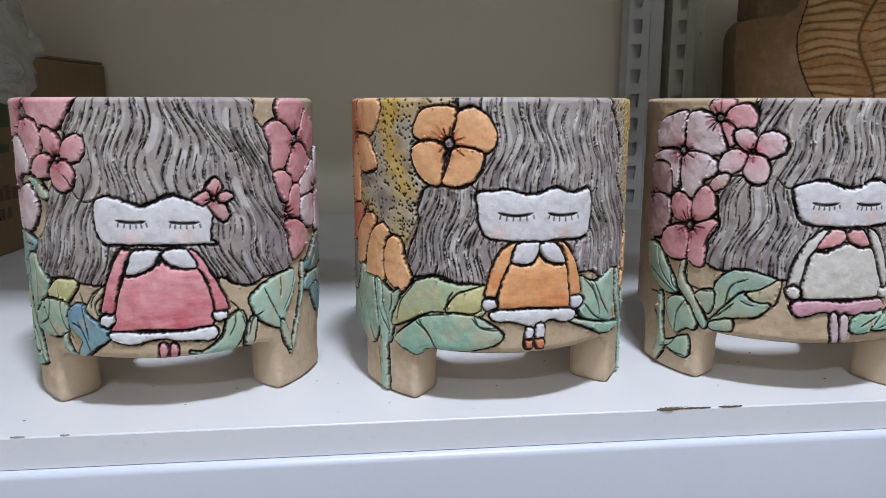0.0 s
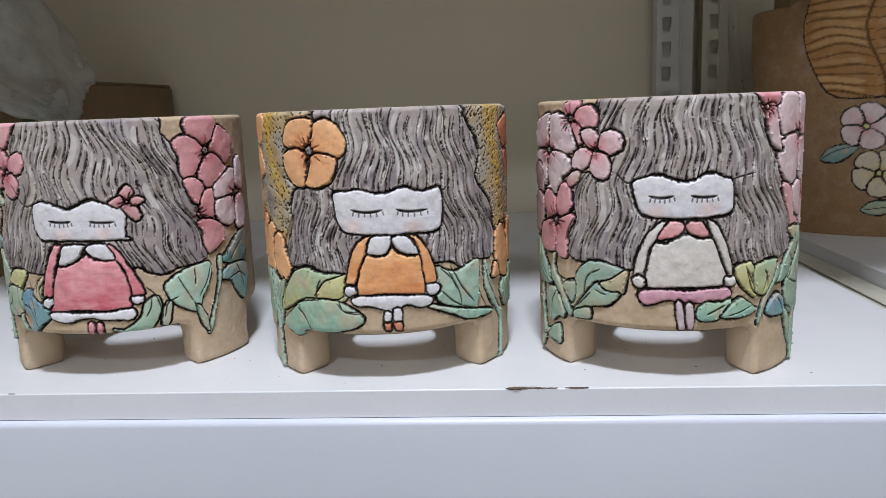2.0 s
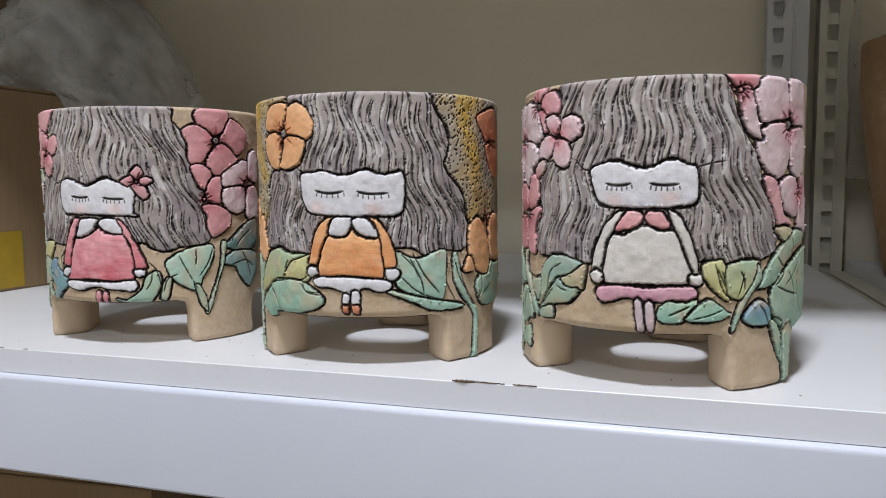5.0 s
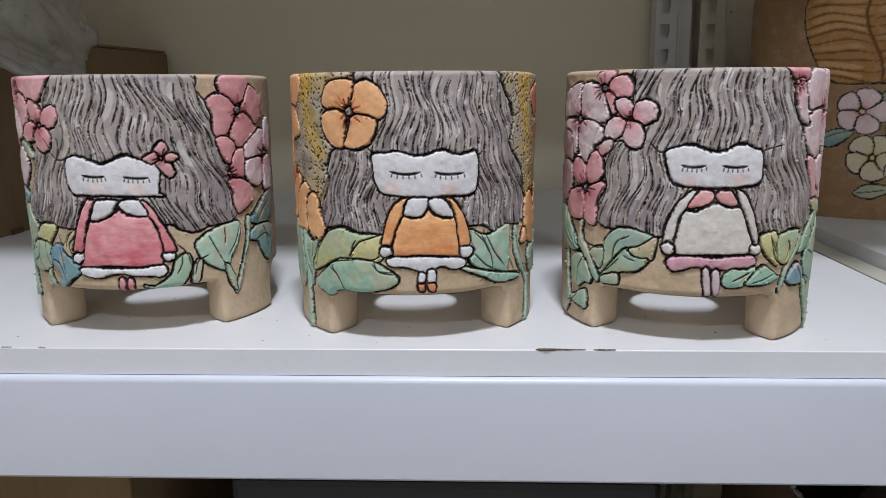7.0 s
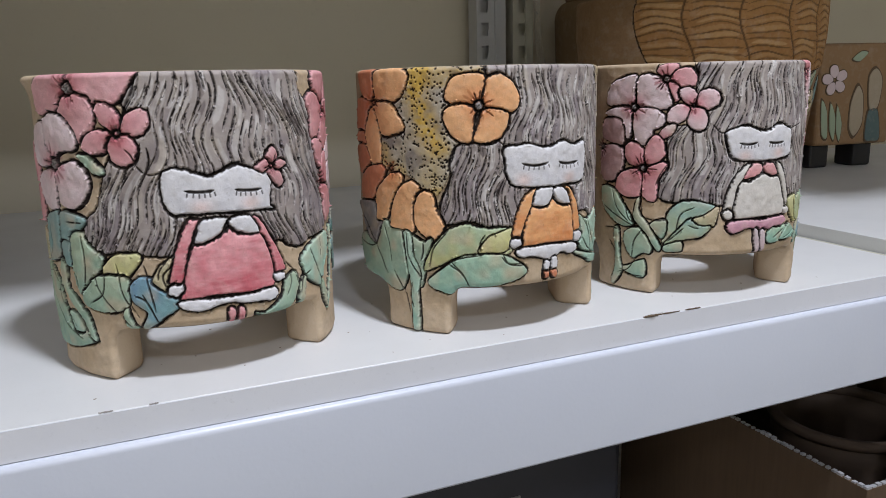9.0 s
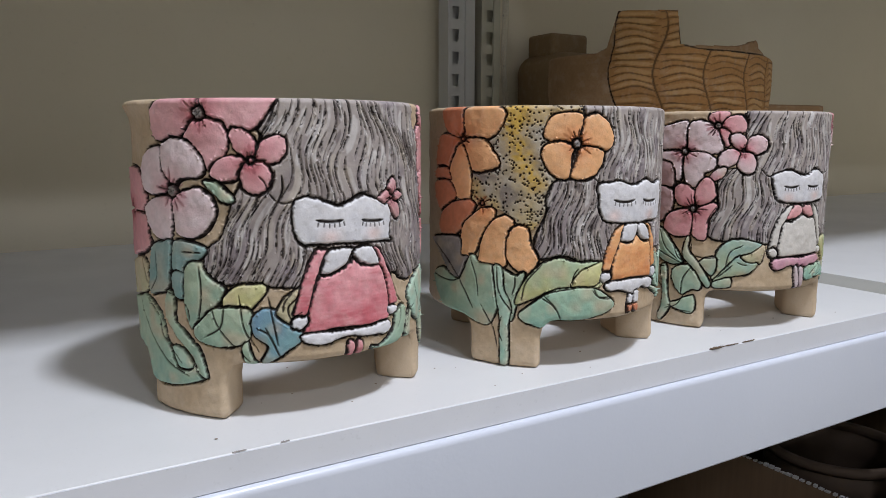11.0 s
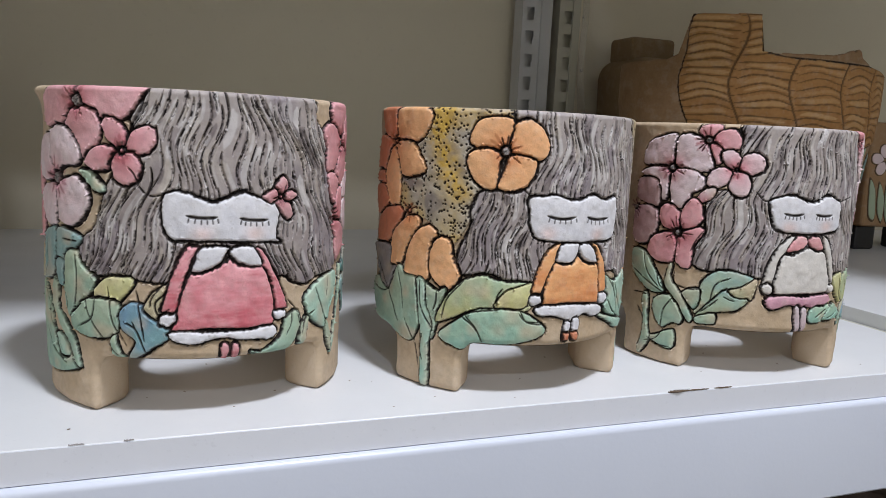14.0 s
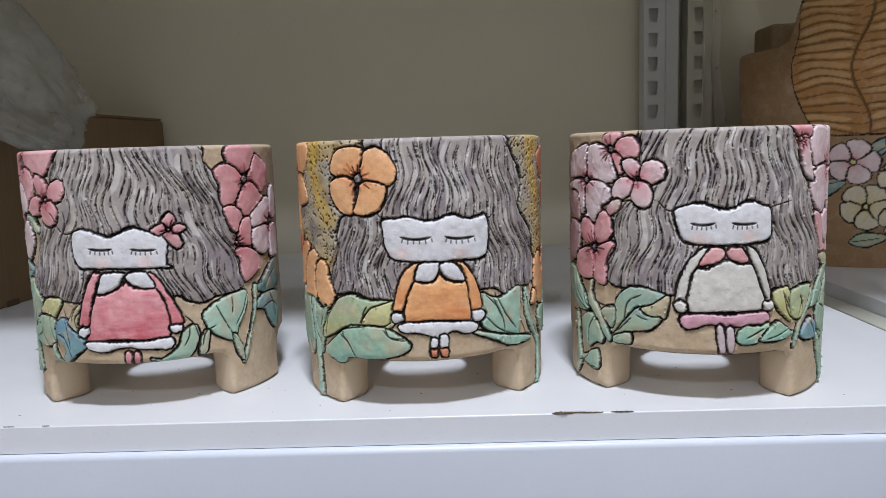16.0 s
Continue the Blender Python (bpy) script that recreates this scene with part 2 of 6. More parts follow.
        o = [(0, a), (width, a), (width, mid), (width, b), (0, b), (0, mid)]
        for i in range(6):
            j = (i + 1) % 6
            quad((*o[i][:1], 0, o[i][1]), (*o[j][:1], 0, o[j][1]), (hole[j][0], 0, hole[j][1]), (hole[i][0], 0, hole[i][1]))
            quad((hole[i][0], 0, hole[i][1]), (hole[j][0], 0, hole[j][1]), (hole[j][0], 0.0016, hole[j][1]), (hole[i][0], 0.0016, hole[i][1]))
    for px in (0.0, width):
        quad((px, 0, z0), (px, depth, z0), (px, depth, z1), (px, 0, z1))
    quad((0, depth, z0), (width, depth, z0), (width, depth, z1), (0, depth, z1))
    quad((0, 0.011, z0), (width, 0.011, z0), (width, 0.011, z1), (0, 0.011, z1))
    quad((width * 0.62, -0.0025, z0), (width * 0.66, -0.0025, z0), (width * 0.66, -0.0025, z1), (width * 0.62, -0.0025, z1))
    quad((width * 0.60, 0.0, z0), (width * 0.62, -0.0025, z0), (width * 0.62, -0.0025, z1), (width * 0.60, 0.0, z1))
    quad((width * 0.66, -0.0025, z0), (width * 0.68, 0.0, z0), (width * 0.68, 0.0, z1), (width * 0.66, -0.0025, z1))
    bmesh.ops.recalc_face_normals(bm, faces=bm.faces)
    post = thing("rack_post", (x, y, 0), label, "rack post", "rack uprights")
    part("upright", bm, material, post)
    part("foot_plate", block(-0.004, width + 0.004, -0.004, depth + 0.004, 0.0, 0.004), BLACK_PLASTIC, post)
    return post


rack_post(0.351, 0.986, 0.047, 0.028, 0.004, 2.1, 0.0125, 1.1809, STEEL_REAR, "white steel rack upright with a column of punched slots")
rack_post(0.410, 0.986, 0.034, 0.028, 0.004, 2.1, 0.0150, 1.1809, STEEL_OLD, "dull cream-white rack upright of the neighbouring unit")
rack_post(0.398, 0.300, 0.040, 0.018, 0.004, 0.94, 0.0145, 0.89, STEEL, "white steel rack upright under the shelf corner")


def side_beam(x, z):
    """A folded steel rail that ties a front upright to a rear one."""
    rail = thing("side_beam", (x, 0.345, z), "grey steel side rail between two rack uprights", "rack rail", "rack side rails")
    bm = block(0, 0.0215, 0, 0.63, -0.002, 0.0, 0.0006, 1)
    block(0, 0.002, 0, 0.63, -0.05, -0.0022, bm=bm)
    block(0.0195, 0.0215, 0, 0.63, -0.05, -0.0022, bm=bm)
    part("rail", bm, STEEL_OLD, rail)
    return rail


for beam_x in (0.4, 0.4255):
    for beam_z in (SHELF - 0.012, SHELF + 0.508, SHELF - 0.492):
        side_beam(beam_x, beam_z)


# ---- carved and painted clay ----
# Every colour of slip paint: its tone, the tone it runs into, and how it is described.
def slip(a, b, words, chalk=0.2):
    """Two tones, each with a share of white chalk in it."""
    white = np.array((0.78, 0.75, 0.72))
    return (np.array(srgb(*a)) * (1 - chalk) + white * chalk, np.array(srgb(*b)) * (1 - chalk * 0.4) + white * chalk * 0.4, words)


TAN = slip((194, 172, 144), (184, 160, 130), "bare tan clay", 0.06)
HAIR = slip((166, 156, 152), (150, 140, 138), "taupe grey combed clay with pale streaks", 0.03)
PINK = slip((226, 158, 166), (188, 78, 92), "pink painted clay")
ROSE = slip((216, 136, 144), (176, 70, 82), "deep rose painted clay")
ROSEG = slip((176, 130, 134), (158, 96, 104), "dusky rose painted clay")
PALE = slip((228, 206, 212), (198, 112, 126), "pale pink painted clay")
PALEP = slip((226, 200, 206), (204, 106, 120), "pale pink painted clay")
PINKC = slip((226, 160, 164), (214, 128, 134), "pink painted clay")
BUD = slip((212, 160, 164), (190, 112, 120), "faded pink painted clay")
HEMP = slip((206, 142, 162), (186, 120, 150), "mauve pink painted clay")
LEGP = slip((206, 190, 196), (186, 158, 166), "pale mauve clay")
GREY = slip((120, 112, 112), (92, 84, 86), "grey stippled clay")
GREEN = slip((152, 178, 144), (124, 164, 146), "soft green painted clay")
GREENY = slip((150, 182, 140), (190, 186, 116), "green painted clay running into yellow")
MINT = slip((162, 196, 172), (140, 186, 168), "mint green painted clay")
MINTG = slip((140, 182, 148), (122, 176, 162), "green painted clay")
TEAL = slip((104, 148, 146), (96, 142, 138), "teal painted clay")
TEALG = slip((110, 160, 150), (170, 178, 134), "teal painted clay running into tan")
DTEAL = slip((62, 98, 102), (80, 124, 116), "dark teal painted clay", 0.1)
BLUE = slip((92, 140, 168), (120, 164, 160), "blue painted clay", 0.1)
YELLOW = slip((190, 190, 118), (206, 200, 128), "yellow green painted clay")
TANLEAF = slip((192, 174, 132), (170, 172, 132), "tan clay leaf with a green wash")
ORANGE = slip((238, 176, 116), (216, 126, 64), "orange painted clay", 0.1)
RUST = slip((204, 116, 66), (188, 96, 54), "rust orange painted clay", 0.1)
WHITE = slip((222, 222, 228), (214, 214, 222), "off-white painted clay")
WHITEW = slip((212, 208, 202), (206, 200, 194), "warm white painted clay")
DRESSP = slip((232, 156, 164), (200, 90, 104), "pink painted clay", 0.1)
DRESSO = slip((240, 178, 112), (222, 136, 74), "orange painted clay", 0.1)
SPECK = slip((156, 148, 138), (168, 154, 120), "grey clay pricked with dark dots and dusted yellow")
SCALE = slip((178, 134, 82), (164, 116, 64), "ochre clay carved in wavy scales", 0.0)
BROWN = slip((158, 126, 92), (146, 114, 80), "bare brown clay", 0.0)
# Brown clay made darker: the slab pot's shade is put into its colour.
SHADED_BROWN = slip((138, 114, 82), (126, 102, 72), "dark bare clay", 0.0)
FADED = slip((184, 170, 148), (170, 152, 128), "faded cream painted clay", 0.0)
BLOOM = slip((206, 196, 168), (206, 180, 90), "cream painted clay")

FIELD = 75.0  # the radius at which the drawings are laid out, in mm


def smooth_outline(points, steps=4):
    """A closed curve through the points."""
    p = np.array(points, float)
    before, after, next2 = np.roll(p, 1, 0), np.roll(p, -1, 0), np.roll(p, -2, 0)
    out = []
    for s in np.arange(steps) / steps:
        tension = 0.42
        m0, m1 = tension * (after - before), tension * (next2 - p)
        h00, h10, h01, h11 = 2 * s**3 - 3 * s**2 + 1, s**3 - 2 * s**2 + s, -2 * s**3 + 3 * s**2, s**3 - s**2
        out.append(h00 * p + h10 * m0 + h01 * after + h11 * m1)
    return np.stack(out, 1).reshape(-1, 2)


def smooth_line(points, steps=6):
    """An open curve through the points."""
    p = np.array(points, float)
    if len(p) < 3:
        return p
    t = np.linspace(0, len(p) - 1, steps * (len(p) - 1) + 1)
    i = np.clip(t.astype(int), 0, len(p) - 2)
    s = (t - i)[:, None]
    grad = np.gradient(p, axis=0)
    return (2 * s**3 - 3 * s**2 + 1) * p[i] + (s**3 - 2 * s**2 + s) * grad[i] + (3 * s**2 - 2 * s**3) * p[i + 1] + (s**3 - s**2) * grad[i + 1]


def line_distance(u, v, line):
    """Distance of each grid place from a line, and how far along it the nearest place lies."""
    best, along = np.full(u.shape, 1e9), np.zeros(u.shape)
    k = len(line) - 1
    for i in range(k):
        (ax, ay), (bx, by) = line[i], line[i + 1]
        dx, dy = bx - ax, by - ay
        s = np.clip(((u - ax) * dx + (v - ay) * dy) / (dx * dx + dy * dy + 1e-9), 0, 1)
        d = np.hypot(u - ax - s * dx, v - ay - s * dy)
        near = d < best
        best[near], along[near] = d[near], ((i + s) / k)[near]
    return best, along


def within(u, v, loop):
    inside = np.zeros(u.shape, bool)
    for (ax, ay), (bx, by) in zip(loop, np.roll(loop, -1, 0)):
        if ay == by:
            continue
        cross = ((ay > v) != (by > v)) & (u < (bx - ax) * (v - ay) / (by - ay) + ax)
        inside ^= cross
    return inside


def value_noise(rng, u, v, size):
    """Soft random tones over the grid, with blobs of about that size in mm."""
    gu, gv = (u - u.min()) / size, (v - v.min()) / size
    table = rng.random((int(gv.max()) + 3, int(gu.max()) + 3))
    iu, iv = gu.astype(int), gv.astype(int)
    fu, fv = gu - iu, gv - iv
    fu, fv = fu * fu * (3 - 2 * fu), fv * fv * (3 - 2 * fv)
    top = table[iv, iu] * (1 - fu) + table[iv, iu + 1] * fu
    low = table[iv + 1, iu] * (1 - fu) + table[iv + 1, iu + 1] * fu
    return top * (1 - fv) + low * fv


class Relief:
    """A clay wall as a fine sheet in u (mm round the wall) and v (mm up), carved and painted shape by shape."""

    def __init__(self, seed, height, reach=170.0, step=0.36, back=25, field=FIELD, ground=TAN):
        self.rng = np.random.default_rng(seed)
        full = math.pi * field
        self.field, self.reach, self.line = field, reach, 0.66
        front = np.arange(-reach, reach + step, step)
        rear = np.linspace(front[-1], 2 * full + front[0], back + 1)[1:]
        self.us, self.vs = np.concatenate((front, rear)), np.arange(0, height + step / 2, step)
        self.u, self.v = np.meshgrid(self.us, self.vs)
        self.edge = np.full(self.u.shape, 30.0)
        self.label = np.zeros(self.u.shape, int)
        self.cut, self.ink = np.zeros(self.u.shape), np.zeros(self.u.shape)
        self.lift = np.zeros(self.u.shape)
        self.tone = np.empty((*self.u.shape, 3))
        grain = value_noise(self.rng, self.u, self.v, 9.0)[..., None]
        self.tone[:] = ground[0] * grain + ground[1] * (1 - grain)
        self.names, self.step, self.height = [("body", "-", ground)], step, height

    def window(self, box, margin):
        a, b = np.searchsorted(self.us, (box[0] - margin, box[2] + margin))
        c, d = np.searchsorted(self.vs, (box[1] - margin, box[3] + margin))
        return slice(c, max(d, c + 1)), slice(a, max(b, a + 1))

    def shape(self, name, group, paint, outline, heart=None, lift=0.9, pillow=0.9, steps=4, vein=False, jitter=0.3, grow=0.7):
        loop = smooth_outline(outline, steps)
        loop = loop + self.rng.normal(0, jitter * 0.5, loop.shape)
        w = self.window((*loop.min(0), *loop.max(0)), 3.0)
        u, v = self.u[w], self.v[w]
        if not u.size:
            return
        inside = within(u, v, loop)
        d, _ = line_distance(u, v, np.vstack((loop, loop[:1])))
        signed = np.where(inside, d, -d) + grow
        inside, d = signed > 0, np.abs(signed)
        self.names.append((name, group, paint))
        if name == "speckled_ground":
            d = np.full(d.shape, 30.0)
        self.edge[w] = np.where(inside, d, np.minimum(self.edge[w], d))
        self.label[w] = np.where(inside, len(self.names) - 1, self.label[w])
        self.cut[w] = np.where(inside, 0, self.cut[w])
        self.ink[w] = np.where(inside, 0, self.ink[w])
        swell = lift + pillow * (1 - np.exp(-d / 1.4))
        self.lift[w] = np.where(inside, swell, self.lift[w])
        blotch = value_noise(self.rng, u, v, 5.0)
        if heart is not None:
            away = np.hypot(u - heart[0], v - heart[1])
            run = np.exp(-((away / 7.0) ** 1.5)) * 1.1 + 0.22 * (blotch - 0.3)
        else:
            run = (loop[:, 1].max() - v) / (np.ptp(loop[:, 1]) + 1e-6) * 0.75 + 0.5 * (blotch - 0.4)
        run = np.clip(run, 0, 1)[..., None]
        if name == "figure":
            streak = value_noise(self.rng, u * 0.22, v, 0.8) + value_noise(self.rng, u * 0.3, v + u * 0.1, 2.0)
            run = np.clip(run + 0.3 * (streak[..., None] - 1), 0, 1)
        if name in ("leaf", "stem"):
            worn = (np.clip(value_noise(self.rng, u, v, 7.0) - 0.5, 0, 1) * 1.3)[..., None]
            paint = (paint[0] * (1 - worn) + TAN[0] * worn, paint[1] * (1 - worn) + TAN[0] * worn)
        self.tone[w] = np.where(inside[..., None], paint[0] * (1 - run) + paint[1] * run, self.tone[w])
        if vein and len(outline) > 4:
            p = np.array(outline, float)
            far = np.unravel_index(np.argmax(np.hypot(*(p[:, None] - p[None]).transpose(2, 0, 1))), (len(p), len(p)))
            a, b = p[far[0]], p[far[1]]
            side = np.array((-(b - a)[1], (b - a)[0])) * self.rng.uniform(-0.1, 0.1)
            t = np.linspace(0.04, 0.82, 10)[:, None]
            rib = a + (b - a) * t + side * np.sin(t * 3.1)
            self.stroke(rib, 0.5, 0.9, 0.95)

    def stroke(self, line, width, depth, ink, only=None, broken=0.0, colour=None, blend=0.0, taper=True):
        line = np.asarray(line, float)
        w = self.window((*line.min(0), *line.max(0)), width * 3 + 0.5)
        u, v = self.u[w], self.v[w]
        if not u.size:
            return
        d, along = line_distance(u, v, line)
        wide = width * np.clip(np.minimum(along, 1 - along) * 5 + 0.35, 0, 1) if taper else width
        hit = np.clip(0.5 + (wide - d) / (0.34 if colour is None else 0.6), 0, 1)
        if only is not None:
            hit = hit * (self.label[w] == only)
        if colour is not None:
            self.tone[w] = self.tone[w] * (1 - blend * hit[..., None]) + np.array(colour) * blend * hit[..., None]
            return
        if broken:
            gate = 0.5 * value_noise(self.rng, u, v, 2.4) + 0.5 * value_noise(self.rng, u, v, 0.8)
            dark = hit * np.clip((gate - broken) * 7, 0.04, 1)
        else:
            dark = hit
        self.cut[w] = np.maximum(self.cut[w], depth * hit)
        self.ink[w] = np.maximum(self.ink[w], ink * dark)

    def combed(self, label, middle, spread, gap=2.7):
        """Wavy combed strands down a patch of hair: gritty cut lines, and broad pale brush marks that thin out at both ends."""
        rng, mine = self.rng, self.label == label
        us, vs = self.u[mine], self.v[mine]
        lo, hi, bottom, top = us.min(), us.max(), vs.min(), vs.max()
        pale, cream, deep, plum = [np.array(srgb(*c)) for c in ((204, 199, 197), (184, 174, 165), (112, 102, 102), (136, 126, 134))]
        wash = np.clip((value_noise(rng, self.u * 1.6, self.v, 14.0) - 0.5) * 2.2, 0, 0.6)[..., None]
        self.tone[mine] = (self.tone * (1 - wash) + plum * wash)[mine]
        drift = np.cumsum(rng.normal(0, 0.34, 400))

        def strand(u0, v0, length, swing):
            v = np.linspace(v0, v0 - length, 22)
            lean = (u0 - middle) * spread * (top - v) / 100
            phase = drift[int((u0 - lo) / 2) % 400] + u0 * 0.03
            return np.stack((u0 + lean + swing * (1.0 * np.sin(v / 5.2 + phase) + 0.9 * np.sin(v / 12 + phase * 1.7)), v), 1)

        u0 = middle + (lo - middle) / (1 + spread * 0.3)
        while u0 < hi:
            u0 += gap * rng.uniform(0.55, 1.35)
            v0 = top + rng.uniform(-6, 4)
            while v0 > bottom:
                length = rng.uniform(12, 34)
                for k in range(3):
                    mark = strand(u0 + rng.uniform(0.4, gap * 0.8), v0 - rng.uniform(0, length * 0.6), length * rng.uniform(0.25, 0.7), 1.8)
                    kind = rng.random()
                    self.stroke(mark, rng.choice((0.5, 0.7, 0.9, 1.2, 1.8)), 0, 0, label, 0, pale if kind < 0.5 else cream if kind < 0.72 else deep, rng.uniform(0.25, 0.85))
                shift = rng.uniform(-1.0, 1.0)
                self.stroke(strand(u0 + shift, v0, length, 1.8), rng.uniform(0.26, 0.52), rng.uniform(0.8, 1.5), 1.0, label, rng.choice((0.32, 0.42, 0.5)))
                self.stroke(strand(u0 + shift, v0 - length * 0.2, length * rng.uniform(0.2, 0.4), 1.8), rng.uniform(0.5, 0.95), 0.9, 1.0, label, 0.5)
                if rng.random() < 0.5:
                    self.stroke(strand(u0 + shift + rng.uniform(0.8, 1.5), v0 - length * 0.3, length * 0.6, 1.8), 0.3, 0.6, 0.8, label, 0.46)
                if v0 < top - 38:
                    self.stroke(strand(u0 + gap * 0.5, v0 - 4, length * 0.8, 1.8), rng.uniform(0.3, 0.5), 1.0, 1.0, label, 0.42)
                v0 -= length * rng.uniform(0.7, 1.15)

    def pricked(self, label, count, band):
        """A speckled patch: small dark holes pricked into it and clouds of yellow dusted over."""
        rng, mine = self.rng, self.label == label
        yellow, grey = np.array(srgb(208, 170, 74)), np.array(srgb(126, 118, 114))
        cloud = np.clip((value_noise(rng, self.u, self.v, 13.0) - 0.46) * 5, 0, 1) * (0.55 + 0.45 * value_noise(rng, self.u, self.v, 1.4))
        dust = np.exp(-(((self.u - band - 5 * np.sin(self.v / 13)) / 7.5) ** 2)) * np.clip((self.v - 98) / 14, 0.25, 1)
        cloud = np.clip(0.6 * cloud + 1.15 * dust * (0.35 + 0.75 * value_noise(rng, self.u, self.v, 1.6)), 0, 0.95)
        cool = np.clip((value_noise(rng, self.u, self.v, 9.0) - 0.55) * 4, 0, 0.8)
        self.tone[mine] = (self.tone * (1 - cool[..., None]) + grey * cool[..., None])[mine]
        self.tone[mine] = (self.tone * (1 - cloud[..., None]) + yellow * cloud[..., None])[mine]
        places = np.argwhere(mine)
        for r, c in places[rng.choice(len(places), min(count, len(places)), False)]:
            u0, v0 = self.us[c], self.vs[r]
            self.stroke(((u0, v0), (u0 + 0.1, v0 + 0.1)), rng.uniform(0.36, 0.66), 0.8, 1.0, label, taper=False)

    def finish(self, groove=1.6, line=0.66):
        """The wall's outward swell in mm, and how dark the stain lies in each place."""
        rough, slow = value_noise(self.rng, self.u, self.v, 1.1), value_noise(self.rng, self.u, self.v, 8.0)
        weight = np.array([{"leaf": 0.72, "stem": 0.62, "petal": 0.86, "body": 0.8, "hair": 1.05}.get(n[0], 1.0) for n in self.names])[self.label]
        wide = line * weight * (0.62 + 0.8 * slow)
        cut = groove * (0.75 + 0.5 * slow) * np.exp(-((self.edge / wide) ** 2))
        near = np.exp(-(((self.edge - wide * 2.0) / 0.55) ** 2))
        drawn = self.edge < 8
        stain = np.clip(0.5 + (wide * (0.55 + 1.1 * rough) - self.edge) / 0.34, 0, 1) * drawn
        burr = np.clip(value_noise(self.rng, self.u, self.v, 0.9) - 0.5, 0, 1) * 2.2
        swell = self.lift - cut - self.cut + near * burr * 0.42 * drawn + 0.5 * (value_noise(self.rng, self.u, self.v, 6) - 0.5) + 0.2 * (value_noise(self.rng, self.u, self.v, 2.6) - 0.5)
        calm = np.isin(self.label, [i for i, n in enumerate(self.names) if n[0] == "figure"])
        rows, cols = np.nonzero(((self.edge < 1.6) | (self.cut > 0.3)) & ~calm & (np.abs(self.u) < self.reach - 5) & (self.v < self.height - 4) & (self.v > 2))
        for k in self.rng.choice(len(rows), min(800, len(rows)), False):
            r, c = rows[k], cols[k]
            grain = self.rng.uniform(0.2, 0.75) + (0.7 if self.rng.random() < 0.12 else 0)
            swell[r, c] += grain
            swell[r - 1 : r + 2, c - 1 : c + 2] += grain * 0.45
            stain[r, c] *= 0.9
        crest = (near * np.clip(rough * 1.6 - 0.5, 0, 1) * 0.24 * drawn)[..., None]
        mottle = (0.94 + 0.14 * value_noise(self.rng, self.u, self.v, 2.0) + 0.06 * (value_noise(self.rng, self.u, self.v, 0.9) - 0.5))[..., None]
        self.tone = np.clip(self.tone * mottle * (1 - crest) + np.array((0.68, 0.64, 0.59)) * crest, 0, 0.9)
        return swell, np.maximum(stain, self.ink)


def sheet(name, places, normals, faces, tone, stain, material, parent, label=""):
    """One piece of a wall as a mesh of its own, with its paint and stain."""
    used, index = np.unique(faces, return_inverse=True)
    me = bpy.data.meshes.new(name)
    index = index.reshape(faces.shape)
    me.vertices.add(len(used))
    me.vertices.foreach_set("co", places[used].astype(np.float32).ravel())
    me.loops.add(index.size)
    me.loops.foreach_set("vertex_index", index.astype(np.int32).ravel())
    me.polygons.add(len(index))
    me.polygons.foreach_set("loop_start", np.arange(0, index.size, 4, dtype=np.int32))
    me.update(calc_edges=True)
    me.shade_smooth()
    colour = me.attributes.new("pigment", "FLOAT_COLOR", "POINT")
    colour.data.foreach_set("color", np.hstack((tone[used], np.ones((len(used), 1)))).astype(np.float32).ravel())
    dark = me.attributes.new("stain", "FLOAT", "POINT")
    dark.data.foreach_set("value", stain[used].astype(np.float32))
    me.normals_split_custom_set_from_vertices(normals[used].astype(np.float32))
    me.materials.append(material)
    ob = new(name, me)
    ob.parent = parent
    return tagged(ob, label)


def tint(ob, paint):
    """Even slip paint over a whole mesh."""
    me = ob.data
    colour = me.attributes.new("pigment", "FLOAT_COLOR", "POINT")
    colour.data.foreach_set("color", np.tile((*paint[0], 1.0), len(me.vertices)).astype(np.float32))
    me.attributes.new("stain", "FLOAT", "POINT")
    return ob


def lathe(profile, turns=96, squash=1.0):
    """A profile of radius and height in metres, turned about the z axis."""
    bm = bmesh.new()
    rings = []
    for r, z in profile:
        rings.append([bm.verts.new((r * math.sin(a), -r * math.cos(a) * squash, z)) for a in np.linspace(0, 2 * math.pi, turns, endpoint=False)])
    for a, b in zip(rings[:-1], rings[1:]):
        for i in range(turns):
            bm.faces.new((a[i], a[(i + 1) % turns], b[(i + 1) % turns], b[i])).smooth = True
    bmesh.ops.recalc_face_normals(bm, faces=bm.faces)
    return bm


def wall_pieces(relief, radius, squash, keep, drop, material, parent, feet=(), swollen=1.0):
    """Turns a carved sheet into the pieces of a wall: bare body, feet, and every painted shape by itself."""
    swell, stain = relief.finish(line=relief.line)
    r = radius * swollen + swell - drop
    angle = relief.u / relief.field
    x, y = r * np.sin(angle), -r * np.cos(angle) * squash
    places = np.stack((x, y, relief.v), -1) / 1000
    du = np.roll(places, -1, 1) - np.roll(places, 1, 1)
    dv = np.empty_like(places)
    dv[1:-1], dv[0], dv[-1] = places[2:] - places[:-2], places[1] - places[0], places[-1] - places[-2]
    normals = np.cross(du, dv)
    normals /= np.linalg.norm(normals, axis=-1, keepdims=True) + 1e-12
    rows, cols = relief.u.shape
    base = np.arange(rows * cols).reshape(rows, cols)
    right = np.roll(base, -1, 1)
    faces = np.stack((base[:-1], right[:-1], right[1:], base[1:]), -1).reshape(-1, 4)
    ok = keep.ravel()[faces].all(1)
    label = relief.label[:-1].ravel()
    flat = (places.reshape(-1, 3), normals.reshape(-1, 3))
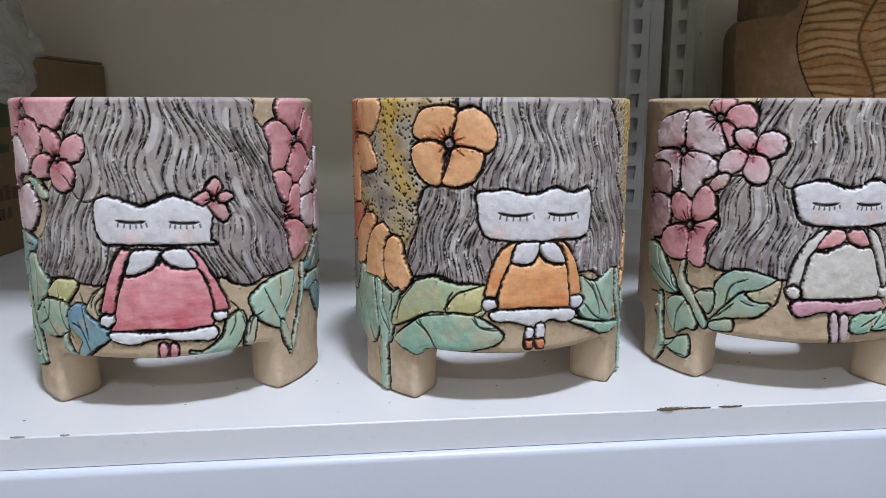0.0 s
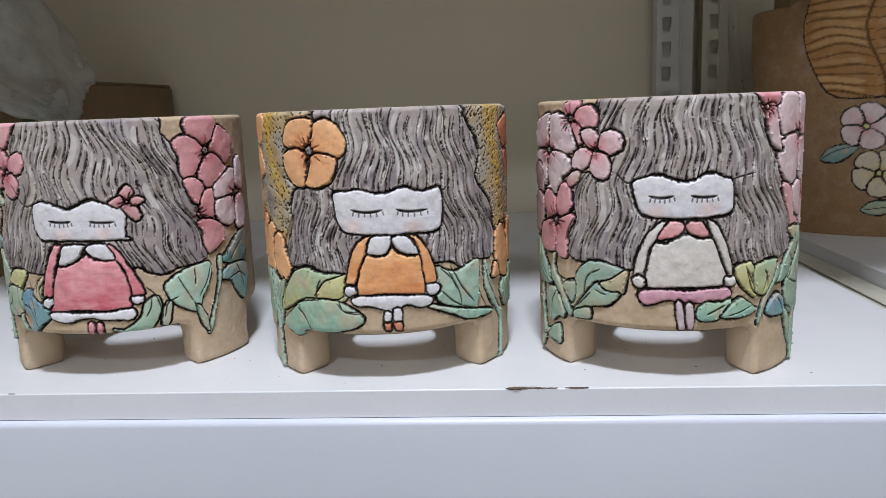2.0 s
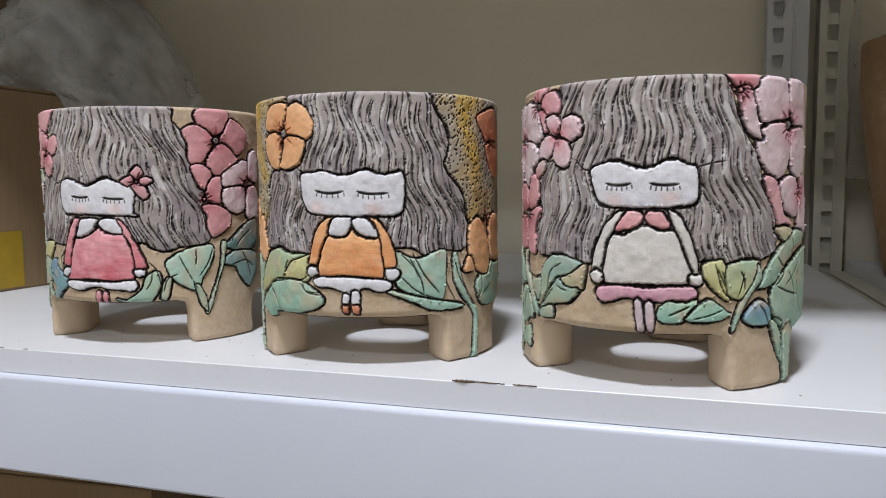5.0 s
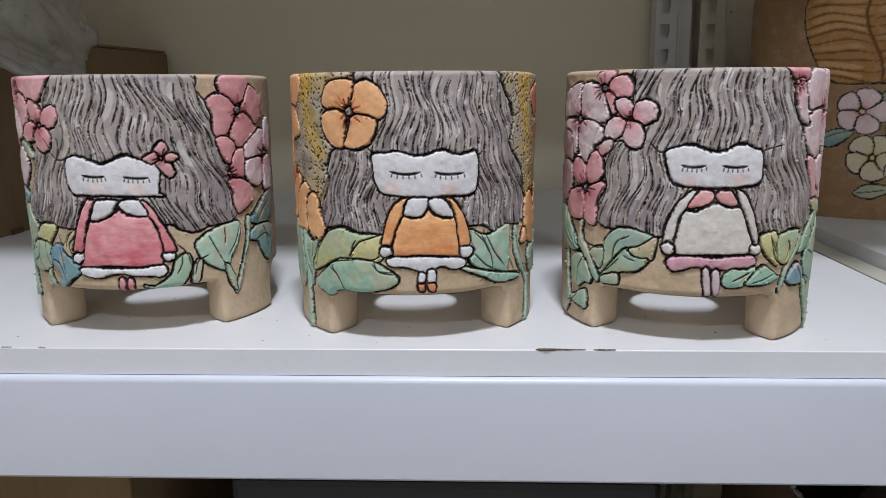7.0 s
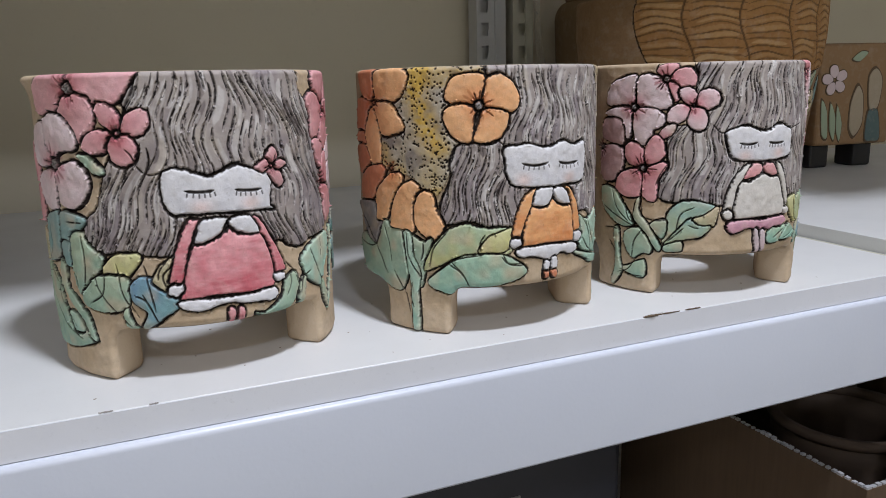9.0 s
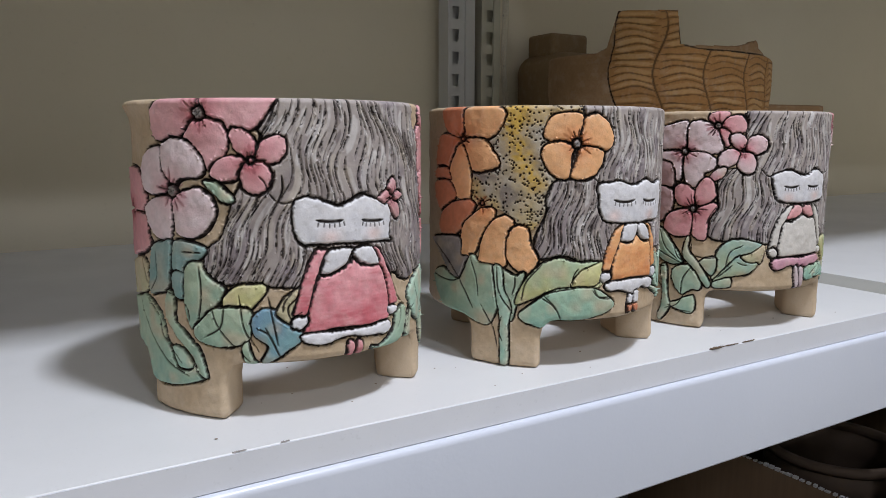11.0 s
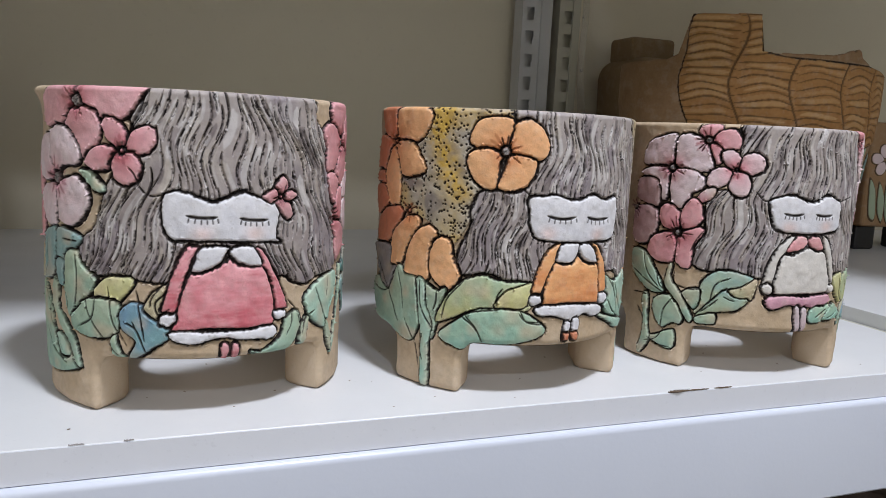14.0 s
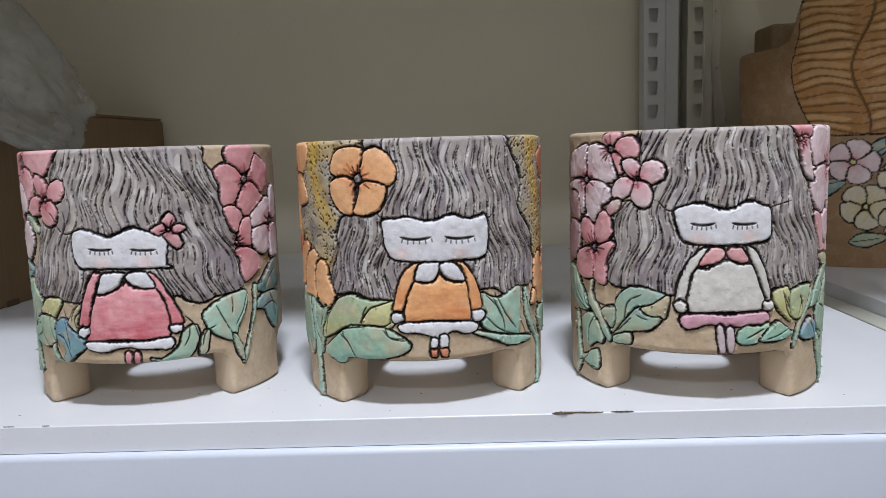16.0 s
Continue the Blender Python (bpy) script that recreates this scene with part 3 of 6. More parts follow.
    paint = (relief.tone.reshape(-1, 3), stain.ravel(), material)
    bare = ok & (label == 0)
    degrees = np.degrees(angle[:-1].ravel())
    low = relief.v[:-1].ravel() < 28.5
    legs = []
    for a, b in feet:
        here = bare & low & (np.abs((degrees - (a + b) / 2 + 180) % 360 - 180) < (b - a) / 2 + 1)
        legs.append(sheet("foot", *flat, faces[here], *paint, parent, "bare tan clay foot"))
        bare &= ~here
    sheet("body", *flat, faces[bare], *paint, parent, "bare tan clay wall")
    hearts, figure = {}, np.zeros(len(faces), bool)
    for i, (name, group, colours) in enumerate(relief.names):
        here = ok & (label == i)
        if i == 0 or not here.any():
            continue
        if name == "figure":
            figure |= here
        elif name == "centre":
            hearts[group] = sheet("flower", *flat, faces[here], *paint, parent, "carved flower, " + colours[2])
    if figure.any():
        sheet("figure", *flat, faces[figure], *paint, parent, "plain carved figure in painted clay")
    for i, (name, group, colours) in enumerate(relief.names):
        here = ok & (label == i)
        if i and name not in ("figure", "centre") and here.any():
            sheet(name, *flat, faces[here], *paint, hearts.get(group, parent), colours[2])
    return legs


def arch_line(feet, arch):
    """The lower edge of a footed wall in u and v: round the feet and across the arches between them."""
    line = []
    for a, b in feet:
        a, b = radians(a) * FIELD, radians(b) * FIELD
        line += [(a - 9, arch), (a - 4, arch - 1.2), (a - 1, arch - 5), (a, arch - 10), (a, 3.0), (a + 0.8, 1.2), (a + 2.5, 0.0)]
        line += [(b - 2.5, 0.0), (b - 0.8, 1.2), (b, 3.0), (b, arch - 10), (b + 1, arch - 5), (b + 4, arch - 1.2), (b + 9, arch)]
    return line


def planter(at, radius, feet, seed, drawing, eyes, cheeks, comb, label, arch=27.5, height=147.5, pricks=0, flare=0.0):
    """A round clay planter on three feet: carved wall, rim and lining, floor with a drain hole."""
    pot = thing("planter", at, label, "planter", "carved planters")
    relief = Relief(seed, height)
    hearts = {g: s[:2] for n, g, c, s in drawing if n == "centre"}
    warm = {g: c[1] * 0.62 for n, g, c, s in drawing if n == "petal"}
    for name, group, paint, spec in drawing:
        if name == "centre":
            u, v, r = spec[0], spec[1], spec[2] * 1.45 + 0.5
            ring = [(u + r * math.cos(a), v + r * math.sin(a)) for a in np.linspace(0, 2 * math.pi, 9)[:-1]]
            relief.shape(name, group, paint, ring, None, 0.6, 0.5, grow=0.0)
            for a in np.linspace(0, 2 * math.pi, 18)[:-1] + relief.rng.uniform(-0.2, 0.2, 17):
                way = np.array((math.cos(a), math.sin(a)))
                bend = np.array((-way[1], way[0])) * relief.rng.uniform(-0.12, 0.12)
                reach = r + relief.rng.uniform(1.5, 7.5) * min(1.0, 0.35 + 0.25 * r)
                ray = [np.array((u, v)) + way * s + bend * s for s in np.linspace(r * 0.7, reach, 6)]
                relief.stroke(ray, 0.75, 0, 0, None, 0, warm[group], 0.6)
                relief.stroke(ray[: relief.rng.integers(3, 7)], 0.36, 0.7, relief.rng.choice((0.25, 0.5, 0.95)), None, 0.2)
            if paint is GREY:
                for k in range(14):
                    p = np.array((u, v)) + relief.rng.normal(0, r * 0.45, 2)
                    relief.stroke((p, p + 0.1), 0.34, 0.4, 0.7, taper=False)
        elif name == "line":
            relief.stroke(smooth_line(spec), relief.rng.uniform(0.34, 0.5), 0.8, 0.95, None, 0.18)
        else:
            relief.shape(name, group, paint, spec, hearts.get(group), 0.8 if name != "hair" else 0.7, 0.9 if name not in ("hair", "speckled_ground") else 0.4,
                         grow={"hair": 0.2, "figure": 0.35, "stem": 0.3, "speckled_ground": 0.3}.get(name, 0.75))
        if name == "hair":
            relief.combed(len(relief.names) - 1, *comb)
        if name == "speckled_ground":
            relief.pricked(len(relief.names) - 1, pricks, -63 if spec[0][0] < 0 else 84)
    blush = np.array(srgb(232, 196, 186))
    for u, v in cheeks:
        d = np.exp(-((np.hypot(relief.u - u, (relief.v - v) * 1.3) / 4.5) ** 2))[..., None] * 0.55
        relief.tone = relief.tone * (1 - d) + blush * d
    for lid in eyes:
        (u0, v0), (u1, v1), (u2, v2) = lid
        t = np.linspace(0, 1, 12)[:, None]
        arc = (1 - t) ** 2 * np.array(lid[0]) + 2 * t * (1 - t) * (2 * np.array(lid[1]) - (np.array(lid[0]) + np.array(lid[2])) / 2) + t**2 * np.array(lid[2])
        relief.stroke(arc, 0.75, 0.5, 1.0)
        for k in range(1, 12, 2):
            relief.stroke((arc[k] + (0.3 * (k - 6) / 6, -1.0), arc[k] + (0.7 * (k - 6) / 6, -2.3 - 0.4 * relief.rng.random())), 0.36, 0.3, 0.9, taper=False)
    relief.lift += flare * np.clip((relief.v - 134) / 11, 0, 1) ** 2 * np.clip((-relief.u - 86) / 12, 0, 1) * (np.abs(relief.u) < 165)
    line = np.array(arch_line(feet, arch))
    low = relief.vs < 42
    u, v = relief.u[low], relief.v[low]
    turn = 2 * math.pi * FIELD
    around = np.where(u > line[-1, 0] + 20, u - turn, u)
    closed = np.vstack((line, line[:1] + (turn, 0)))
    looped = np.vstack((line[-1:] - (turn, 0), closed))
    depth = np.minimum(line_distance(u, v, looped)[0], line_distance(around, v, looped)[0])
    poly = np.vstack((looped, ((looped[-1, 0], 90), (looped[0, 0], 90))))
    inside = within(u, v + 1e-4, poly) | within(around, v + 1e-4, poly)
    keep = np.ones(relief.u.shape, bool)
    keep[low] = inside
    drop = np.zeros(relief.u.shape)
    round_off = 4.0
    drop[low] = round_off * (1 - np.sqrt(np.clip(1 - (1 - np.clip(depth / round_off, 0, 1)) ** 2, 0, 1)))
    drop[low] = np.where(inside, drop[low], round_off)
    edge = np.clip((height - relief.v) / 2.2, 0, 1)
    drop += 2.2 * (1 - np.sqrt(np.clip(1 - (1 - edge) ** 2, 0, 1)))
    legs = wall_pieces(relief, radius, 1.0, keep, drop, CLAY, pot, feet)
    r = radius / 1000
    lining = lathe([(r - 0.0014, height / 1000 - 0.0012), (r - 0.0026, height / 1000 + 0.0002), (r - 0.005, height / 1000 - 0.0002), (r - 0.0066, 0.1455), (r - 0.007, 0.142),
                    (r - 0.0072, 0.06), (r - 0.009, 0.040), (r - 0.014, 0.0365), (0.028, 0.0358), (0.0262, 0.034), (0.0262, 0.0288), (0.028, arch / 1000 - 0.0002), (r - 0.0035, arch / 1000 - 0.0003)])
    tint(part("lining", lining, CLAY, pot, "bare clay inside with a round drain hole"), TAN)
    for (a, b), leg in zip(feet, legs):
        a, b = radians(a) * FIELD, radians(b) * FIELD
        outline = [(a - 4, arch + 1), (a - 1, arch - 5), (a, arch - 10), (a, 3.0), (a + 0.8, 1.2), (a + 2.5, 0.0), (b - 2.5, 0.0), (b - 0.8, 1.2), (b, 3.0), (b, arch - 10), (b + 1, arch - 5), (b + 4, arch + 1)]
        bm, rings, mid = bmesh.new(), [], (a + b) / 2
        for depth_in, shrink in ((2.1, 0.97), (2.9, 1.0), (14, 1.0), (19, 0.96), (22, 0.86), (23, 0.7)):
            rr = (radius - depth_in) / 1000
            rings.append([bm.verts.new((rr * math.sin((mid + (p - mid) * shrink) / FIELD), -rr * math.cos((mid + (p - mid) * shrink) / FIELD), (q + (1 - shrink) * 6 * (q < 8)) / 1000)) for p, q in outline])
        for s, t in zip(rings[:-1], rings[1:]):
            for i in range(len(outline)):
                bm.faces.new((s[i], s[(i + 1) % len(outline)], t[(i + 1) % len(outline)], t[i])).smooth = True
        bm.faces.new(rings[-1])
        bmesh.ops.recalc_face_normals(bm, faces=bm.faces)
        tint(part("foot_core", bm, CLAY, leg), TAN)
    return pot


# ---- the three carved planters on the shelf; shapes in mm round and up the wall ----
ROSE_DRAWING = [
    ("hair", "-", HAIR, [(-23.5, 151), (-32, 141), (-35, 134.5), (-33, 129.5), (-45.5, 104.5), (-52.5, 87), (-60.5, 80), (-62, 72), (-58.5, 66), (-50, 64), (-39.5, 65.5), (-29.5, 63.5), (-17, 62.5), (-18, 62.5), (11.5, 62), (35.5, 64.5), (40.5, 61.5), (49.5, 58.5), (57.5, 61), (68, 62), (76, 63.5), (80.5, 74.5), (76.5, 89), (72.5, 101.5), (67, 115), (66.5, 122.5), (63, 131), (56, 138.5), (50.5, 150.5)]),
    ("petal", "a1", PINK, [(-89.5, 143), (-83.5, 148.5), (-76, 150), (-60.5, 150), (-62, 144), (-65, 139.5), (-70, 132.5), (-77, 130), (-86, 129.5), (-90, 134.5)]),
    ("petal", "a1", PINK, [(-60.5, 150), (-49, 150), (-26, 150), (-29.5, 142), (-35, 135), (-42.5, 133.5), (-49.5, 135), (-55.5, 138.5), (-58, 142.5)]),
    ("petal", "a1", PINK, [(-62, 138.5), (-54.5, 138), (-49.5, 136), (-47.5, 129.5), (-50, 122.5), (-56.5, 116), (-60.5, 123.5), (-66, 129.5), (-69, 131), (-65, 137)]),
    ("centre", "a1", GREY, (-61, 141, 1.9)),
    ("petal", "a2", PINK, [(-46, 133.5), (-39.5, 133), (-35.5, 128), (-37, 121), (-39.5, 121.5), (-44.5, 126)]),
    ("petal", "a2", PINK, [(-35, 121), (-33, 128), (-27, 131), (-22.5, 129.5), (-22.5, 124), (-26.5, 120), (-31.5, 119.5)]),
    ("petal", "a2", PINK, [(-41, 121.5), (-41.5, 117), (-45, 112), (-52, 111.5), (-56, 113.5), (-54.5, 118.5), (-48, 122)]),
    ("petal", "a2", PINK, [(-36.5, 120), (-31, 118.5), (-29, 113), (-32, 107), (-37, 106), (-41, 108.5), (-42.5, 114.5), (-40, 118.5)]),
    ("centre", "a2", PINK, (-37.5, 120.5, 0.8)),
    ("petal", "a3", PALE, [(-83.5, 126.5), (-77, 130), (-68.5, 128.5), (-61.5, 122.5), (-59.5, 117), (-62, 113.5), (-71.5, 112.5), (-78.5, 108.5), (-83, 115.5), (-85.5, 121.5)]),
    ("petal", "a3", PALE, [(-98.5, 122), (-91, 126), (-85, 125), (-85, 117), (-79.5, 108.5), (-82.5, 106), (-93, 104.5), (-99.5, 107), (-101.5, 115)]),
    ("petal", "a3", PALE, [(-99.5, 97), (-93, 102), (-81.5, 103.5), (-78, 101.5), (-80, 86), (-85.5, 83.5), (-94.5, 87.5)]),
    ("petal", "a3", PALE, [(-76.5, 103.5), (-65.5, 108), (-59.5, 106.5), (-55, 101), (-55.5, 95), (-60.5, 88.5), (-67.5, 85.5), (-75, 87), (-76.5, 95)]),
    ("centre", "a3", GREY, (-78, 106.5, 1.9)),
    ("petal", "a4", ROSE, [(-129, 115), (-106.5, 115), (-101, 106), (-99, 100.5), (-106.5, 95.5), (-121.5, 95.5), (-129, 100.5)]),
    ("petal", "a4", ROSE, [(-129, 94), (-106.5, 94.5), (-99.5, 93.5), (-98.5, 84.5), (-97.5, 79), (-129, 71.5), (-128.5, 81.5)]),
    ("centre", "a4", ROSE, (-118.5, 95.5, 1.1)),
    ("leaf", "-", GREEN, [(-60, 111), (-54, 110.5), (-48.5, 106), (-46, 102.5), (-50.5, 102), (-55, 106)]),
    ("leaf", "-", TEAL, [(-95.5, 79), (-85.5, 82.5), (-80, 82.5), (-82.5, 67.5), (-84.5, 60), (-92, 58.5), (-99.5, 58)]),
    ("leaf", "-", TEAL, [(-77.5, 83.5), (-62.5, 81.5), (-62, 78), (-71.5, 72), (-74, 68.5), (-79.5, 69.5)]),
    ("leaf", "-", TEAL, [(-80, 68), (-74, 68.5), (-73, 58.5), (-79, 57)]),
    ("leaf", "-", GREEN, [(-70.5, 72.5), (-64, 74.5), (-60, 67.5), (-52, 62), (-60, 50), (-67.5, 42), (-72.5, 50.5), (-73, 63)]),
    ("leaf", "-", YELLOW, [(-52, 59), (-45, 64), (-34.5, 64.5), (-33, 62), (-40, 54), (-47, 53), (-52.5, 54.5)]),
    ("leaf", "-", GREEN, [(-68.5, 42), (-60, 51.5), (-52.5, 54), (-42, 54), (-40, 50.5), (-41, 41.5), (-44, 38), (-53, 36), (-62.5, 37)]),
    ("leaf", "-", BLUE, [(-39.5, 48), (-35, 53), (-28, 52), (-18, 44.5), (-14.5, 40.5), (-23.5, 34), (-34, 27), (-36.5, 27), (-32, 36), (-38, 41.5)]),
    ("leaf", "-", TANLEAF, [(-28, 52), (-23, 59), (-16, 62.5), (-15.5, 53.5), (-18, 44.5), (-25, 48.5)]),
    ("leaf", "-", GREEN, [(-128.5, 51.5), (-107.5, 55), (-91.5, 48), (-86.5, 34), (-74, 28.5), (-63.5, 20.5), (-85, 14.5), (-102.5, 15.5), (-123.5, 26)]),
    ("leaf", "-", MINT, [(-82, 33), (-76, 32), (-70.5, 25), (-79, 24.5)]),
    ("stem", "-", GREEN, [(-84, 60.5), (-80.5, 57), (-80, 46), (-73, 39.5), (-66, 33), (-62.5, 20.5), (-66.5, 22), (-70.5, 30.5), (-78, 37), (-85.5, 45.5), (-87, 54.5)]),
    ("leaf", "-", GREEN, [(-44, 36), (-42, 38), (-40.5, 31), (-38, 26.5), (-42, 26.5), (-44, 31)]),
    ("leaf", "-", TANLEAF, [(-129, 68.5), (-107.5, 73), (-101, 65.5), (-104.5, 57.5), (-129, 52.5), (-128.5, 59.5)]),
    ("figure", "-", WHITE, [(-18.5, 102.5), (-12.5, 104), (-7, 102.5), (1, 99.5), (6.5, 101), (14.5, 104), (20, 102.5), (25, 101), (33.5, 98.5), (32.5, 92), (31.5, 83), (33.5, 81), (10, 82), (-8.5, 82.5), (-16, 83), (-19.5, 89), (-20, 96.5)]),
    ("petal", "a5", BUD, [(30.5, 106), (34.5, 111), (37.5, 107.5), (36, 103), (33.5, 103)]),
    ("petal", "a5", BUD, [(34.5, 101), (38.5, 99), (40.5, 93.5), (37.5, 91.5), (34, 95), (31.5, 99.5)]),
    ("petal", "a5", BUD, [(25, 102), (30.5, 105), (32, 101.5), (28.5, 100)]),
    ("petal", "a5", BUD, [(36, 102.5), (39.5, 104.5), (43, 102.5), (40, 100.5), (37, 100.5)]),
    ("centre", "a5", PINK, (34, 102, 0.5)),
    ("figure", "-", DRESSP, [(-9.5, 79.5), (-3.5, 79), (-7.5, 71.5), (-10.5, 62), (-14, 50.5), (-20.5, 50), (-19.5, 55), (-15.5, 67.5)]),
    ("figure", "-", DRESSP, [(21.5, 79), (27, 74), (32, 64.5), (36, 56.5), (38, 49), (31.5, 48.5), (30.5, 55.5), (28.5, 64), (24, 70.5)]),
    ("figure", "-", DRESSP, [(-7.5, 68), (-2.5, 68.5), (5, 71.5), (9, 74), (14, 71), (24, 70), (28.5, 61), (30.5, 51.5), (30, 42), (16.5, 41.5), (0.5, 42.5), (-16, 41.5), (-13, 52.5), (-10.5, 62)]),
    ("figure", "-", WHITE, [(-3, 79.5), (8, 79.5), (8, 77), (4.5, 71.5), (-2.5, 68.5), (-7.5, 68.5), (-6, 74)]),
    ("figure", "-", WHITE, [(9, 77), (12, 79.5), (20, 79), (23.5, 73.5), (24, 70.5), (17.5, 70.5), (11.5, 73)]),
    ("figure", "-", WHITE, [(-21, 48.5), (-14.5, 49), (-14.5, 46), (-17.5, 43), (-21.5, 44.5)]),
    ("figure", "-", WHITE, [(31.5, 48), (37, 47.5), (37, 44.5), (33, 43.5), (30.5, 45.5)]),
    ("leaf", "-", GREEN, [(19, 29.5), (26, 29), (35, 36), (37.5, 43), (44, 46.5), (46, 40), (42, 31), (36, 26), (25.5, 26)]),
    ("figure", "-", WHITE, [(-15.5, 41), (0.5, 41), (16.5, 40.5), (30, 41.5), (32.5, 38), (29, 35), (19.5, 35.5), (5.5, 37.5), (-6, 35), (-15, 36.5), (-17.5, 39)]),
    ("figure", "-", ROSE, [(5.5, 34.5), (9, 34), (8, 25.5), (5.5, 25.5)]),
    ("figure", "-", ROSE, [(10.5, 34), (13.5, 34), (13, 25), (10, 25)]),
    ("leaf", "-", MINT, [(51, 53), (57, 57), (68, 60.5), (78.5, 61), (77.5, 51), (70.5, 40), (68, 33.5), (57.5, 38.5), (51, 45.5), (49.5, 50.5)]),
    ("petal", "a6", ROSE, [(70, 144.5), (75.5, 147.5), (90.5, 147.5), (93.5, 142.5), (90, 135), (84, 131.5), (78.5, 132.5), (71.5, 137.5)]),
    ("petal", "a6", ROSE, [(94.5, 141.5), (104, 137.5), (109, 131), (106, 123.5), (98.5, 118.5), (89.5, 122.5), (86, 128), (90, 134)]),
    ("petal", "a6", ROSE, [(62, 133), (70, 136.5), (78.5, 132), (81, 127.5), (78, 119), (70.5, 112), (65.5, 114.5), (65, 125.5)]),
    ("petal", "a6", ROSE, [(80, 120.5), (88, 125.5), (97, 118.5), (99.5, 114), (93.5, 108.5), (85, 106), (78.5, 107.5), (77, 115.5)]),
    ("centre", "a6", GREY, (83.5, 127.5, 1.5)),
    ("petal", "a7", ROSE, [(66.5, 111), (74, 112), (79.5, 106.5), (77.5, 101.5), (74.5, 97), (71, 100)]),
    ("petal", "a7", ROSE, [(76, 96.5), (80, 103.5), (87, 104), (86.5, 94.5), (84.5, 87.5), (77, 89.5)]),
    ("petal", "a7", ROSE, [(73.5, 86.5), (84.5, 86), (92.5, 80), (91, 73), (80, 66.5), (76.5, 72), (76, 79.5)]),
    ("centre", "a7", ROSE, (74.5, 90.5, 0.7)),
    ("petal", "a8", PALE, [(88, 107), (103, 115), (109, 113.5), (106.5, 103.5), (103, 99.5), (89, 98)]),
    ("petal", "a8", PALE, [(87.5, 96), (102.5, 98.5), (105, 94.5), (104, 83.5), (97, 81), (88.5, 86.5)]),
    ("petal", "a8", PALE, [(110.5, 98), (118.5, 96), (117.5, 77.5), (107, 78.5), (107.5, 90.5)]),
    ("petal", "a8", PALE, [(109.5, 105.5), (111.5, 120), (118.5, 120.5), (118.5, 101.5)]),
    ("centre", "a8", GREY, (107, 100.5, 1.2)),
    ("leaf", "-", DTEAL, [(88.5, 60.5), (96.5, 67), (109.5, 75.5), (116, 75.5), (114, 58.5), (96, 58)]),
    ("leaf", "-", TEAL, [(86, 50.5), (96, 56.5), (114, 54), (114.5, 41.5), (107.5, 33), (100, 39.5), (95.5, 47), (89, 48.5)]),
    ("stem", "-", GREEN, [(85.5, 62.5), (88.5, 62.5), (87, 51.5), (82.5, 39.5), (75.5, 19.5), (73, 20), (79, 34.5), (84, 48)]),
    ("stem", "-", GREEN, [(66.5, 37), (70, 35.5), (73.5, 27.5), (74, 19.5), (69.5, 25.5)]),
    ("leaf", "-", GREEN, [(48, 40), (52, 41.5), (49.5, 29.5), (46, 30)]),
    ("line", "-", GREY, [(-111, 52.5), (-104, 42.5), (-93, 31), (-81.5, 23.5), (-72, 20.5)]),
    ("line", "-", GREY, [(-102.5, 54), (-91.5, 46.5), (-89, 37.5), (-76.5, 26)]),
    ("line", "-", GREY, [(-84.5, 59.5), (-72.5, 54), (-70.5, 47)]),
    ("line", "-", GREY, [(-64, 72.5), (-63.5, 58.5), (-66.5, 44)]),
    ("line", "-", GREY, [(-52.5, 54), (-54.5, 45), (-62.5, 40)]),
    ("line", "-", GREY, [(-37.5, 45), (-32, 41.5), (-28.5, 34)]),
    ("line", "-", GREY, [(-18, 59), (-23, 54), (-21.5, 48.5), (-17, 51.5)]),
    ("line", "-", GREY, [(-92, 77.5), (-91.5, 66.5), (-97.5, 58.5)]),
    ("line", "-", GREY, [(-73, 79), (-62.5, 79)]),
    ("line", "-", GREY, [(-129, 67.5), (-118.5, 57)]),
    ("line", "-", GREY, [(-107.5, 73), (-101.5, 61.5)]),
    ("line", "-", GREY, [(-33.5, 45), (-27, 30.5)]),
    ("line", "-", GREY, [(57, 56), (62, 45.5), (68, 34.5)]),
    ("line", "-", GREY, [(67.5, 59.5), (67.5, 53.5), (67, 49)]),
    ("line", "-", GREY, [(78.5, 59), (75, 50.5), (69.5, 42.5)]),
    ("line", "-", GREY, [(39, 52.5), (44, 46.5), (46.5, 36)]),
    ("line", "-", GREY, [(47.5, 34), (50, 41.5), (56, 44.5)]),
    ("line", "-", GREY, [(41, 46.5), (40.5, 41), (37.5, 35.5)]),
    ("line", "-", GREY, [(19, 29.5), (24, 27.5), (32.5, 26.5)]),
    ("line", "-", GREY, [(-45, 60), (-43, 44.5), (-37, 33.5)]),
    ("line", "-", GREY, [(-32, 59), (-30, 48), (-28, 36.5)]),
    ("line", "-", GREY, [(-59, 54), (-54, 43), (-41, 29)]),
    ("line", "-", GREY, [(-20.5, 61.5), (-24.5, 56.5), (-25.5, 52)]),
    ("line", "-", GREY, [(92, 62), (95.5, 67.5), (101.5, 72.5)]),
    ("line", "-", GREY, [(96, 60), (101, 65), (109.5, 70)]),
    ("line", "-", GREY, [(91, 47.5), (103, 50), (111, 45.5)]),
    ("line", "-", GREY, [(100.5, 56), (105.5, 48), (108, 38.5)]),
    ("line", "-", GREY, [(-18.5, 102.5), (-23.5, 101.5), (-27, 102.5), (-30, 106)]),
    ("line", "-", GREY, [(-30, 104.5), (-31.5, 110.5), (-34, 113.5)]),
]
